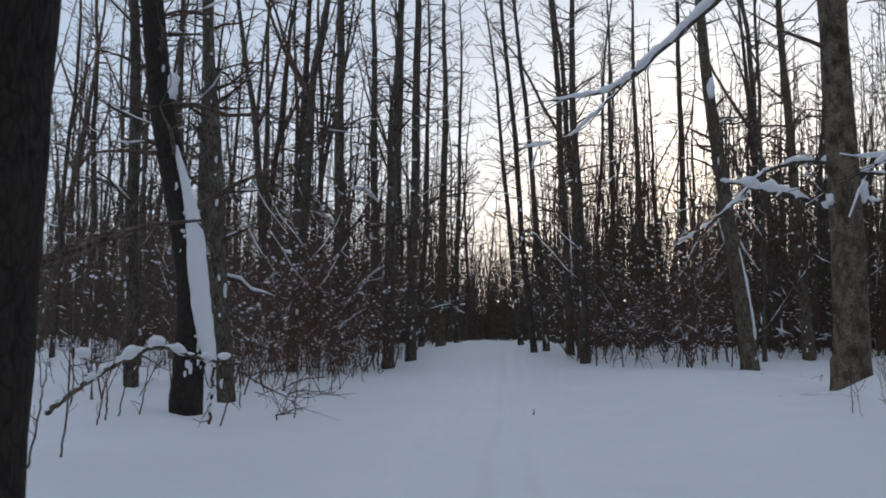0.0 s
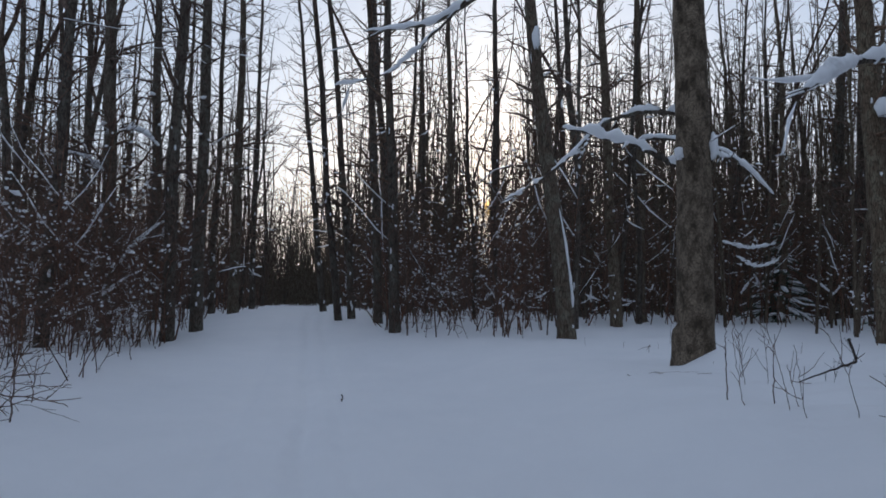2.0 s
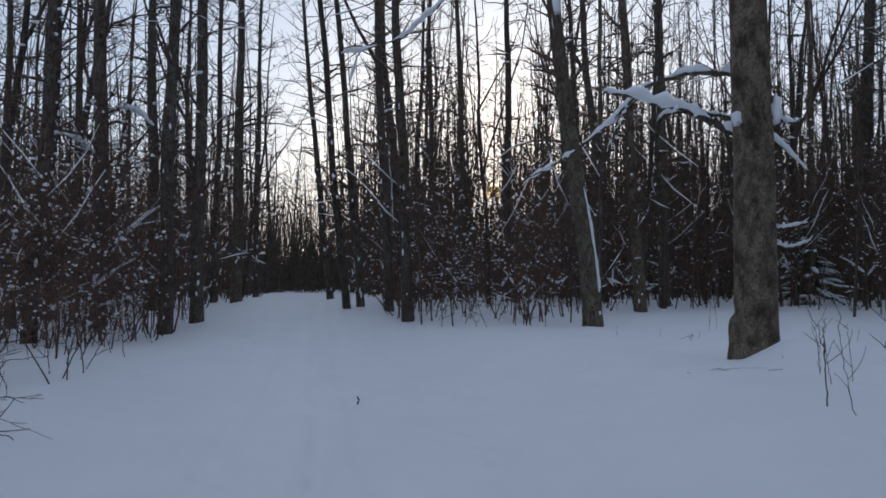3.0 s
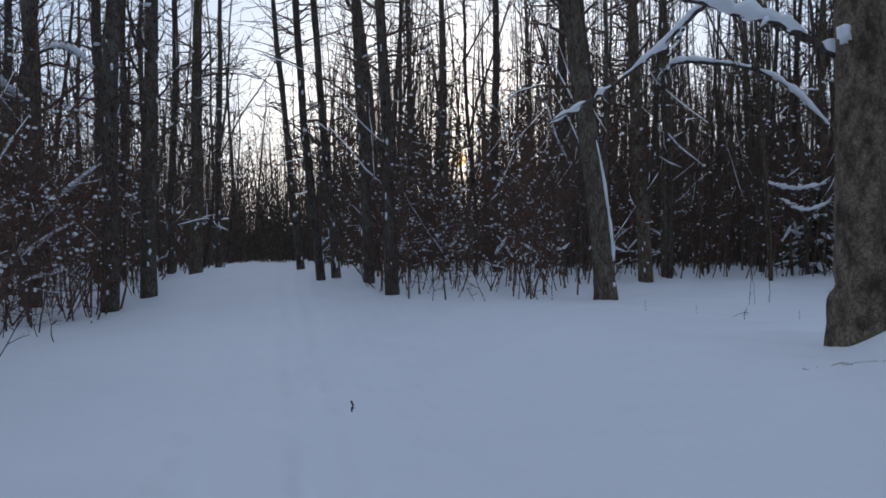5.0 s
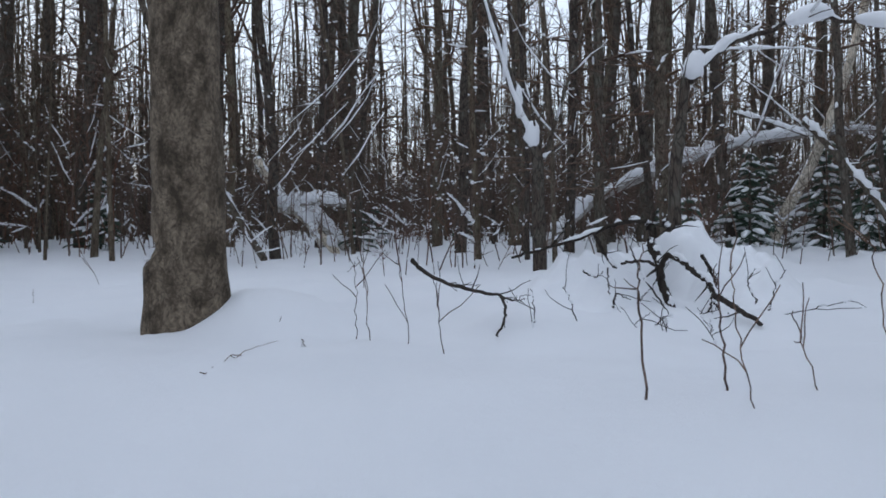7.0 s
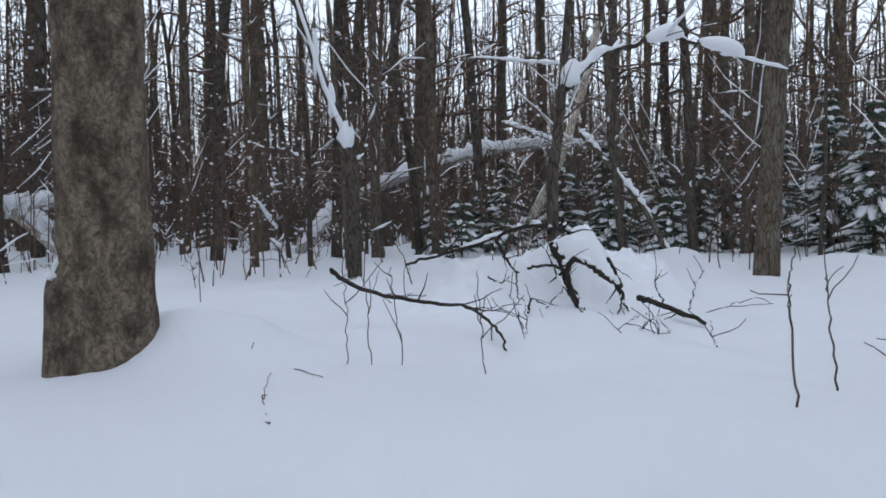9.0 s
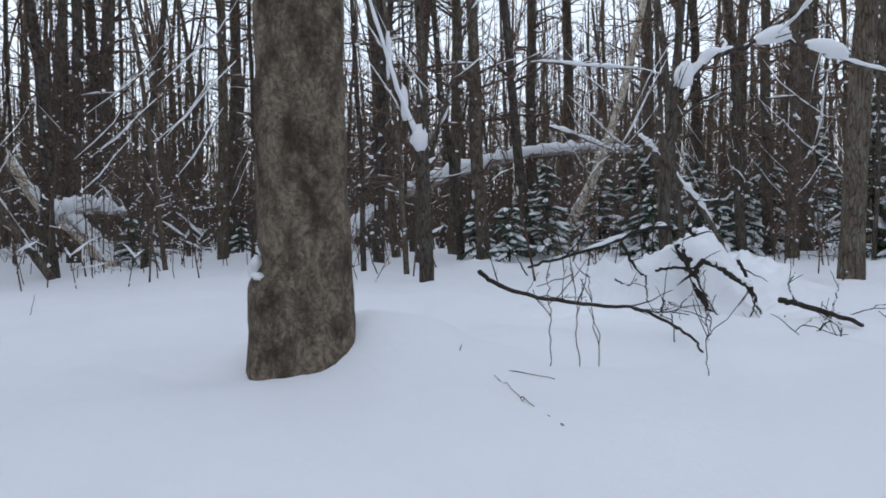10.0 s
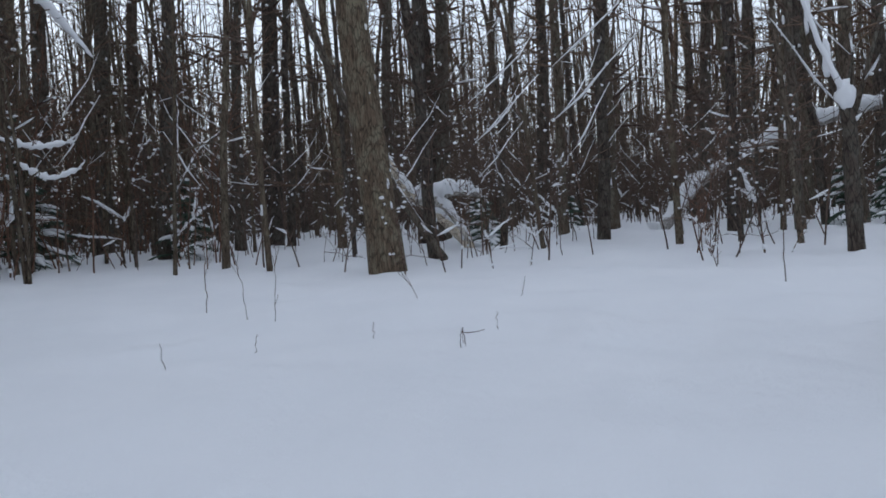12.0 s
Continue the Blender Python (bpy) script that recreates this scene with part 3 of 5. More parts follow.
# tree broken off at a fork, its bent leader loaded with snow
pole_tree("crooked_tree", "slender crooked tree with a big snow clump at its fork",
          [(16.4, 15.27, -0.3), (16.4, 15.3, 1.2), (16.38, 15.34, 2.3), (16.32, 15.74, 3.4), (16.27, 16.04, 4.4), (16.2, 16.6, 6.4), (16.1, 17.2, 9.5)], 0.27, 16.4, 15.27,
          clots=[((16.3, 15.36, 2.5), (0.15, 0.15, 0.24)), ((16.28, 15.6, 3.1), (0.07, 0.07, 0.3)), ((16.25, 15.85, 3.9), (0.05, 0.06, 0.4))], top=0.3)
strip = Geo()
strip.tube(spline([(16.24, 15.42, 2.6), (16.2, 15.72, 3.4), (16.16, 16.02, 4.4), (16.12, 16.3, 5.4)], 14), np.linspace(0.055, 0.02, 14), 7, 0.3)
tagged(new("snow_strip", strip.mesh("snow_strip", SNOW)), "strip of snow stuck along the bent leader", "snow")
pole_tree("snapped_tree", "thin leaning stem beside the crooked tree", [(16.6, 15.2, 2.2), (16.7, 14.9, 3.2), (16.9, 14.4, 5.0)], 0.09, 16.6, 15.2, top=0.3)
# slim forked tree over the brush pile
fork_tree = pole_tree("forked_tree", "slim forked tree with a snow-laden side limb above the brush pile",
                      [(12.15, 12.18, -0.2), (12.16, 12.23, 1.3), (12.14, 12.16, 1.95), (12.13, 12.1, 2.55), (12.12, 12.0, 3.6), (12.1, 11.8, 6.0), (12.0, 11.7, 9.0)], 0.17, 12.15, 12.18,
                      clots=[((12.1, 12.0, 2.68), (0.07, 0.12, 0.16))], top=0.25)
arm = [(x - 12.15, y - 12.18, z) for x, y, z in ((12.13, 12.06, 2.5), (12.25, 11.66, 2.88), (12.44, 11.15, 3.07), (12.54, 10.78, 3.16), (12.78, 10.23, 3.08), (12.95, 9.82, 2.98), (13.23, 8.93, 2.82))]
add_limb(fork_tree, arm, 0.04, 0.008, 0.03, random.Random(3), BARK_DARK, 4)
load = Geo()
load.tube(spline([(12.46, 11.05, 3.13), (12.56, 10.75, 3.23), (12.62, 10.6, 3.2)], 8), [0.04, 0.07, 0.1, 0.11, 0.1, 0.08, 0.06, 0.04], 9, 0.1)
load.tube(spline([(12.72, 10.35, 3.14), (12.9, 9.95, 3.1), (13.0, 9.76, 3.0)], 8), [0.04, 0.07, 0.09, 0.1, 0.1, 0.09, 0.07, 0.04], 9, 0.1)
snow_load = part("snow_load", load, SNOW, fork_tree, "heavy rolls of snow on the limb")
snow_load.location = (-12.15, -12.18, 0)
# arching birch pulled down by snow, poles and logs in the stand
pole_tree("fallen_birch", "arching fallen birch under a thick ridge of snow",
          [(28.9, 19.5, -0.2), (29.24, 19.04, 0.3), (29.89, 18.27, 1.25), (30.53, 17.37, 1.95), (31.22, 15.41, 2.8), (31.77, 13.79, 3.3), (31.73, 12.15, 3.6), (31.52, 9.94, 3.7), (31.3, 8.2, 3.5)], 0.4, 29, 19, BIRCH, 0.14, top=0.4)
pole_tree("leaning_birch", "pale leaning birch stem dusted with snow", [(26.75, 12.0, -0.2), (26.69, 11.72, 0.8), (26.62, 11.02, 2.17), (26.56, 10.5, 3.5), (26.47, 9.9, 5.45), (26.3, 9.0, 9.5)], 0.36, 26.7, 12.0, BIRCH, 0.05, top=0.5)
pole_tree("fallen_pole", "thin fallen pole edged with snow", [(19.6, 11.0, 2.8), (19.5, 10.7, 2.46), (19.39, 10.16, 1.76), (19.3, 9.73, 1.16), (19.2, 9.2, 0.1)], 0.12, 19.5, 10.5, BARK, 0.06, top=1.0)
pole_tree("leaning_pole", "dead leaning stem edged with snow", [(17.0, 25.9, 7.8), (17.23, 25.31, 5.7), (17.59, 24.63, 3.56), (17.98, 23.78, 1.66), (18.3, 22.9, 0.1)], 0.15, 17.6, 24.5, BARK_DARK, 0.02, top=1.2)
pole_tree("fallen_log", "short fallen log under snow", [(23.61, 25.87, 1.66), (23.89, 25.14, 1.1), (24.2, 24.28, 0.15)], 0.28, 23.9, 25.1, BIRCH, 0.09, top=1.0, twigs=0)
pole_tree("fallen_log", "broken log propped in the undergrowth, capped with snow", [(21.83, 25.81, 2.88), (22.14, 25.25, 1.73), (22.44, 24.65, 1.15), (22.9, 23.8, 0.1)], 0.24, 22.3, 25, BIRCH, 0.08, top=1.1, twigs=0)
pole_tree("fallen_log", "broken log propped in the undergrowth, capped with snow", [(22.2, 25.3, 1.55), (22.5, 24.2, 1.6), (22.8, 23.4, 1.5)], 0.2, 22.3, 25, BIRCH, 0.1, top=0.8, twigs=0)
pole_tree("bowed_birch", "slim birch bowed over under snow", [(11.7, 31.6, -0.2), (11.72, 31.5, 3.0), (11.5, 31.5, 6.0), (11.78, 31.43, 7.0), (12.87, 30.98, 6.97), (14.12, 30.4, 6.6), (15.02, 29.93, 5.85), (15.8, 29.5, 4.8)], 0.2, 11.7, 31.5, BARK, 0.06, top=0.25)


# ---- forest: repeated trees, undergrowth and distance ----
def free(x, y, gap):
    return all((x - a) ** 2 + (y - b) ** 2 > gap * gap for a, b in taken)


def sun_lane(x, y, wide=0.12, spread=0.0025):
    """The narrow break between the stems through which the sun shows."""
    return any(abs((x - a) * math.cos(SUN_AZ) - (y - b) * math.sin(SUN_AZ)) < wide + spread * max(y, 0) for a, b in ((3.0, 4.0), (2.5, 7.2)))


def wooded(x, y, slack=0.0, near=13.5, near_y=27.0, lane=True):
    """Where trees and bushes may stand: off the trail and off the open snow beside it."""
    if lane and sun_lane(x, y):
        return False
    u = x - float(trail_x(np.array(y)))
    if u < 0:
        return u < -4.0 + slack + 1.2 * max(0.0, (y - 30) / 40)
    edge = near - (near - 2.9) * float(smooth(near_y - 8, near_y, np.array(y)))
    if y > 45:
        edge = 2.2
    return u > edge - slack


def clearing(x, y):
    """Gaps between the clumps at the wood's edge, and the open floor before the fallen birch."""
    if math.hypot(x - 12.5, y - 27.5) < 4.5:
        return True
    if x > 9 and not wooded(x, y, -3.0, lane=False) and float(wave(x, y, 41, 5.0)) > -0.15:
        return True
    return 18.5 < x < 30 and 12.5 < y < 20.5 and (int(x * 7.3 + y * 13.1) % 10) < 7


FOREST = random.Random(21)
variants = []
for k in range(9):
    dia = (0.14, 0.18, 0.22, 0.27, 0.33, 0.2, 0.12, 0.25, 0.16)[k]
    t = make_tree("tree", dia, 13 + 8 * dia * 3, (FOREST.gauss(0, 0.035), FOREST.gauss(-0.02, 0.035)), 300 + k, "slender bare tree of the dense forest standing in snow",
                  BARK if k % 2 else BARK_DARK, 1.4 + (k % 3) * 0.8, 34, 1.7, clots=5, sides=7, snowy=0.22, twigs=3, sway=0.26, forks=1 + k % 2, fine=0.012)
    variants.append(t)
spots = []
for _ in range(6000):
    az, d = radians(FOREST.uniform(-48, 128)), FOREST.uniform(12, 58) ** 1.0
    x, y = 2.8 + d * math.sin(az), 9 + d * math.cos(az)
    if wooded(x, y, 0.0, 17.0, 31.0) and free(x, y, 1.2) and math.hypot(x - 13, y - 27.2) > 3.4:
        taken.append((x, y))
        spots.append((x, y))
    if len(spots) >= 235:
        break
for x, y in ((-6, -6), (-3, -9), (1, -10), (6, -9), (9, -6), (12, -3), (-8, 2), (-9, 7), (14, 1), (12, 4.5)):
    spots.append((x, y))
for n, (x, y) in enumerate(spots):
    src = variants[n % len(variants)]
    f = FOREST.uniform(0.85, 1.2)
    m = pose(x, y, on_ground(x, y) - 0.05, FOREST.gauss(0, 2.0), FOREST.gauss(0, 2.0), FOREST.uniform(0, 360)) @ Matrix.Diagonal((f, f, FOREST.uniform(0.9, 1.15), 1))
    if n < len(variants):
        src.matrix_basis = m
    else:
        copy_thing(src, m)

# thickets of saplings near enough to tell apart
bush_kinds = []
for k in range(10):
    wood, snow = sapling_geo(500 + k, (1.2, 1.8, 2.4, 3.2, 4.2, 2.0, 1.5, 3.6, 2.8, 5.0)[k], 16, 0.013 + 0.003 * (k % 4), (0.4, 0.0, 0.15, 0.05, 0.1, 0.3, 0.0, 0.1, 0.0, 0.1)[k], 0.2, 0.5, 3, 0.12, 0.011, (10, 2, 8, 4, 12, 10, 0, 8, 4, 10)[k])
    thing = tagged(new("sapling"), "thin bare sapling with flecks of snow in the undergrowth", "sapling", "undergrowth saplings")
    part("stem", wood, TWIG_RED if k % 3 == 0 else TWIG, thing)
    tagged(part("snow_dusting", snow, SNOW, thing), kind="stuff")
    bush_kinds.append(thing)
near_bush = []
for _ in range(9000):
    az, d = radians(FOREST.uniform(-48, 128)), FOREST.uniform(8, 30)
    x, y = 2.8 + d * math.sin(az), 9 + d * math.cos(az)
    if len(near_bush) % 2 and wooded(x, y, -2.5):
        continue
    if wooded(x, y, 0.6) and free(x, y, 0.25) and not clearing(x, y) and d < 27 and math.hypot(x - 10.5, y - 22.5) > 4.2:
        near_bush.append((x, y))
    if len(near_bush) >= 290:
        break
near_bush = near_bush[:255]
while len(near_bush) < 295:
    x, y = FOREST.uniform(-10, -3.8), FOREST.uniform(9.5, 20)
    if free(x, y, 0.3):
        near_bush.append((x, y))
for n, (x, y) in enumerate(near_bush):
    src, f = bush_kinds[n % len(bush_kinds)], FOREST.uniform(0.7, 1.15)
    m = pose(x, y, on_ground(x, y), FOREST.gauss(0, 5), FOREST.gauss(0, 5), FOREST.uniform(0, 360)) @ Matrix.Diagonal((f, f, f, 1))
    if n < len(bush_kinds):
        src.matrix_basis = m
    else:
        copy_thing(src, m)

# the mass of brush behind, too dense to count
brush_wood, brush_red, brush_snow = Geo(), Geo(), Geo()
BRUSH_HEIGHTS = (2.2, 3.0, 3.8, 4.6, 2.6, 5.4, 1.8, 3.4)
kinds = [sapling_geo(700 + k, BRUSH_HEIGHTS[k], 12, 0.018, (0.45, 0.06, 0.12, 0.14, 0.0, 0.22, 0.06, 0.08)[k], 0.12, 0.65, 1, 0.1, 0.008, (14, 4, 12, 6, 16, 10, 14, 6)[k]) for k in range(8)]
count = 0
for _ in range(20000):
    az, d = radians(FOREST.uniform(-46, 124) if count % 3 else FOREST.uniform(-40, 40)), FOREST.uniform(14, 60)
    x, y = 2.8 + d * math.sin(az), 9 + d * math.cos(az)
    if not wooded(x, y, 0.4, lane=False) or clearing(x, y) or math.hypot(x - 10.5, y - 22.5) < 4.5:
        continue
    w, sn = kinds[count % 8]
    f = FOREST.uniform(0.6, 1.2) * (1.4 if az < radians(40) else 1.0)
    if sun_lane(x, y, 0.2, 0.006):
        f = min(f, (0.5 + 0.1 * d) / BRUSH_HEIGHTS[count % 8])
    m = pose(x, y, on_ground(x, y), FOREST.gauss(0, 6), FOREST.gauss(0, 6), FOREST.uniform(0, 360)) @ Matrix.Diagonal((f, f, f, 1))
    (brush_red if count % 3 == 0 else brush_wood).merge(w, m)
    if d < 45 and (az > radians(40) or count % 3 == 0):
        brush_snow.merge(sn, m)
    count += 1
    if count >= 2500:
        break
brush = tagged(new("undergrowth"), "dense leafless brush and saplings filling the forest floor", "undergrowth", kind="stuff")
for name, geo, mat in (("brown_stems", brush_wood, TWIG), ("reddish_stems", brush_red, TWIG_RED), ("snow_dusting", brush_snow, SNOW)):
    tagged(part(name, geo, mat, brush), kind="stuff")

# far woods
far = Geo()
rnd = random.Random(77)
for _ in range(700):
    az, d = radians(rnd.uniform(-50, 128)), rnd.uniform(46, 105)
    x, y = 2.8 + d * math.sin(az), 9 + d * math.cos(az)
    u = x - float(trail_x(np.array(y)))
    if (abs(u) < 2.0 and d < 80) or sun_lane(x, y):
        continue
    h, dia = rnd.uniform(12, 19), rnd.uniform(0.16, 0.38)
    lean = (rnd.gauss(0, 0.025), rnd.gauss(-0.01, 0.025))
    line = trunk_line(h, lean, 0.45, rnd, 7) + np.array((x, y, on_ground(x, y)))
    far.tube(line, np.linspace(dia / 2, 0.03, 7), 5, tip=False)
    for _ in range(13):
        i = rnd.randint(1, 6)
        a = rnd.uniform(0, 6.3)
        bp = wander(line[i] + np.array((0, 0, rnd.uniform(-1, 1))), (math.cos(a), math.sin(a), rnd.uniform(0.0, 1.0)), rnd.uniform(0.8, 2.2), 4, 0, 0.15, rnd)
        far.tube(bp, np.linspace(0.028, 0.013, 4), 3, tip=False)
    for _ in range(5):
        bx, by = x + rnd.uniform(-3, 3), y + rnd.uniform(-3, 3)
        if abs(bx - float(trail_x(np.array(by)))) > 2.2:
            far.tube(wander((bx, by, on_ground(bx, by) - 0.2), (rnd.gauss(0, 0.2), rnd.gauss(0, 0.2), 1), rnd.uniform(2, 6), 4, 0, 0.1, rnd), np.linspace(0.03, 0.012, 4), 3, tip=False)
tagged(new("distant_trees", far.mesh("distant_trees", BARK_DARK)), "far-off bare trunks closing the forest", "forest", kind="stuff")

# brush farther back
haze_brush = Geo()
for _ in range(3900):
    az, d = radians(rnd.uniform(-48, 126)), rnd.uniform(32, 84)
    x, y = 2.8 + d * math.sin(az), 9 + d * math.cos(az)
    if abs(x - float(trail_x(np.array(y)))) < 2.4 and d < 62:
        continue
    h = min(rnd.uniform(2.5, 9.0 if az < radians(40) else 6.5), 0.5 + 0.1 * d if sun_lane(x, y) else 20)
    p = wander((x, y, on_ground(x, y) - 0.2), (rnd.gauss(0, 0.12), rnd.gauss(0, 0.12), 1), h, 4, 0, 0.08, rnd)
    haze_brush.tube(p, np.linspace(0.024, 0.012, 4), 3, tip=False)
    for _ in range(5):
        i, a = rnd.randint(1, 3), rnd.uniform(0, 6.3)
        haze_brush.tube(wander(p[i], (math.cos(a), math.sin(a), rnd.uniform(0.2, 1.3)), h * rnd.uniform(0.15, 0.4), 3, 0, 0.15, rnd), [0.016, 0.013, 0.009], 3, tip=False)
tagged(new("distant_brush", haze_brush.mesh("distant_brush", TWIG)), "hazy mass of far brush between the trunks", "undergrowth", kind="stuff")

# slim far trunks, one behind another until nothing shows between them
slim = Geo()


def slim_kind(seed, height):
    """A thin crooked far stem with a haze of twigs."""
    r, geo = random.Random(seed), Geo()
    line = trunk_line(height, (r.gauss(0, 0.03), r.gauss(0, 0.03)), 0.25, r, 7)
    geo.tube(line, np.linspace(0.065, 0.02, 7), 3, tip=False)
    for _ in range(13):
        q = (0.15 + 0.83 * r.random() ** 0.75) * 6
        k = int(q)
        at = line[k] + (line[k + 1] - line[k]) * (q - k)
        a, reach = r.uniform(0, 6.3), r.uniform(0.5, 1.7) * (1.25 - q / 8)
        tip = at + np.array((math.cos(a) * reach, math.sin(a) * reach, reach * r.uniform(0.1, 1.3)))
        geo.tube([at, (at + tip) / 2 + np.array((r.gauss(0, 0.1), r.gauss(0, 0.1), 0.08)), tip], [0.022, 0.018, 0.012], 3, tip=False)
        side = tip - (tip - at) * r.uniform(0.2, 0.7)
        geo.tube([side, side + np.array((r.gauss(0, 0.35), r.gauss(0, 0.35), r.uniform(0.0, 0.6)))], [0.012, 0.008], 3, tip=False)
    return geo


slim_kinds = [slim_kind(1300 + k, 7 + k) for k in range(10)]
for n in range(4800):
    az, d = radians(rnd.uniform(-48, 126)), 24 + 86 * rnd.random() ** 0.75
    x, y = 2.8 + d * math.sin(az), 9 + d * math.cos(az)
    if az < radians(-8) and rnd.random() < 0.55:
        continue
    if az > radians(42) and (d < 36 or rnd.random() < 0.28):
        continue
    if not wooded(x, y, 0.0, 17.0, 30.0) and d < 66 or abs(x - float(trail_x(np.array(y)))) < 2.6 and d < 66 or sun_lane(x, y):
        continue
    f = rnd.uniform(0.7, 1.1) * (0.85 + 0.006 * d)
    slim.merge(slim_kinds[n % 10], pose(x, y, on_ground(x, y) - 0.2, rnd.gauss(0, 2.5), rnd.gauss(0, 2.5), rnd.uniform(0, 360)) @ Matrix.Diagonal((f, f, rnd.uniform(0.8, 1.25), 1)))
# a thicker stand to the north-east
for n in range(260):
    az, d = radians(rnd.uniform(9, 36)), rnd.uniform(42, 82)
    x, y = 2.8 + d * math.sin(az), 4 + d * math.cos(az)
    if y < 44 or sun_lane(x, y):
        continue
    f = rnd.uniform(0.7, 1.2)
    slim.merge(slim_kinds[n % 10], pose(x, y, on_ground(x, y) - 0.2, rnd.gauss(0, 2.5), rnd.gauss(0, 2.5), rnd.uniform(0, 360)) @ Matrix.Diagonal((f, f, rnd.uniform(1.0, 1.5), 1)))
# unseen stems behind the start of the walk, added to block skylight from the south
for n in range(600):
    az, d = radians(rnd.uniform(128, 250)), 13 + 50 * rnd.random()
    x, y = 2.8 + d * math.sin(az), 5 + d * math.cos(az)
    f = rnd.uniform(1.2, 2.2)
    slim.merge(slim_kinds[n % 10], pose(x, y, on_ground(x, y) - 0.2, rnd.gauss(0, 2), rnd.gauss(0, 2), rnd.uniform(0, 360)) @ Matrix.Diagonal((f, f, rnd.uniform(0.9, 1.3), 1)))
for _ in range(420):
    # where the trail bends out of sight
    y = rnd.uniform(60, 100)
    x = float(trail_x(np.array(y))) + rnd.uniform(-6, 6)
    h, w = rnd.uniform(2.0, 7.5) + (5 if rnd.random() < 0.15 else 0), rnd.uniform(0.03, 0.07)
    z = on_ground(x, y)
    p = wander((x, y, z - 0.2), (rnd.gauss(0, 0.1), rnd.gauss(0, 0.1), 1), h, 4, 0, 0.08, rnd)
    slim.tube(p, np.linspace(w, 0.015, 4), 3, tip=False)
    for _ in range(6):
        i, a = rnd.randint(1, 3), rnd.uniform(0, 6.3)
        slim.tube(wander(p[i], (math.cos(a), math.sin(a), rnd.uniform(0.2, 1.3)), h * rnd.uniform(0.2, 0.45), 3, 0, 0.15, rnd), [0.025, 0.02, 0.012], 3, tip=False)
tagged(new("distant_stems", slim.mesh("distant_stems", BARK_DARK)), "crowd of slim far trunks, with unseen ones added to the south for shade", "forest", kind="stuff")

# the forest's farthest edge: a ragged dark rim all around, plus an added shade wall
rim = Geo()
# third layer: tall unseen wall to the south, added to shade the trunks' south sides
for layer, (rad, high, a0, a1) in enumerate(((96.0, 5.0, 0, 360), (112.0, 7.5, 0, 360), (62.0, 17.0, 125, 245))):
    n = 1500
    ang = np.linspace(radians(a0), radians(a1), n, endpoint=False)
    np.random.seed(5 + layer)
    top = high * (0.45 + 0.75 * np.random.rand(n) ** 1.5)
    x, y = 4 + rad * np.sin(ang), 12 + rad * np.cos(ang)
    z0 = ground_z(x, y) - 0.5
    v = np.concatenate([np.stack([x, y, z0], -1), np.stack([x, y, z0 + top], -1), np.stack([x * 1.01, y * 1.01, z0], -1)])
    i = np.arange(n if a1 == 360 else n - 1)
    i2 = (i + 1) % n
    rim.add(v, np.concatenate([np.stack([i, i2, i2 + n, i + n], -1), np.stack([i + n, i2 + n, i2 + 2 * n, i + 2 * n], -1)]))
tagged(new("backdrop", rim.mesh("backdrop", BARK_DARK, False)), "dark ragged edge of the far forest, plus an unseen southern wall that shades the trunks", "forest", kind="structure")

# the low sun's disc
disc = Geo()
disc.lump(tuple(sun_way * 3000), (26, 26, 26), 0.0, 12, 20)
glow, gnt, gb = material("sun_glow")
gb.inputs["Base Color"].default_value = (0, 0, 0, 1)
gb.inputs["Emission Color"].default_value = (1.0, 0.62, 0.22, 1)
gb.inputs["Emission Strength"].default_value = 3.2
low_sun = tagged(new("sun_disc", disc.mesh("sun_disc", glow)), "low yellow evening sun", "sun", kind="structure")


# ---- close things: brush pile, dead branches, twigs in the snow ----
def soften(ob):
    """Melts separate lumps into one soft body."""
    m = ob.modifiers.new("merge", "REMESH")
    m.mode, m.voxel_size, m.use_smooth_shade = "VOXEL", 0.03, True
    m = ob.modifiers.new("round", "SMOOTH")
    m.factor, m.iterations = 0.5, 6
    return ob


def stick(name, label, lines, mat=TWIG, category="branch", snow=0.0, group="", twigs=0, seed=1):
    """A branch or twig: each line is points and the thickness at its two ends."""
    rnd = random.Random(seed)
    np.random.seed(seed)
    thing = tagged(new(name), label, category, group)
    x0, y0, z0 = lines[0][0][0]
    cover = Geo()
    for n, (pts, d0, d1) in enumerate(lines):
        geo = Geo()
        p = spline([(x - x0, y - y0, z - z0) for x, y, z in pts], 7 * len(pts))
        p = p + np.random.normal(0, 0.006, p.shape)
        r = np.linspace(d0 / 2, d1 / 2, len(p))
        geo.tube(p, r, 6, 0.1)
        for _ in range(twigs):
            j = rnd.randint(len(p) // 4, len(p) - 2)
            way = Vector(p[j + 1] - p[j]).normalized() + Vector((rnd.gauss(0, 0.6), rnd.gauss(0, 0.6), rnd.gauss(0.1, 0.5)))
            geo.tube(wander(p[j], way, rnd.uniform(0.12, 0.4), 5, 0.0, 0.18, rnd), np.linspace(max(0.004, r[j] * 0.45), 0.0025, 5), 4)
        part("stem" if n == 0 else "side_twig", geo, mat, thing)
        if snow:
            snow_along(cover, p, r, snow, 0.25, rnd, 6)
    if cover.n:
        tagged(part("snow_cover", cover, SNOW, thing, "snow lying along the branch"), kind="stuff")
    thing.matrix_basis = Matrix.Translation((x0, y0, z0))
    return thing

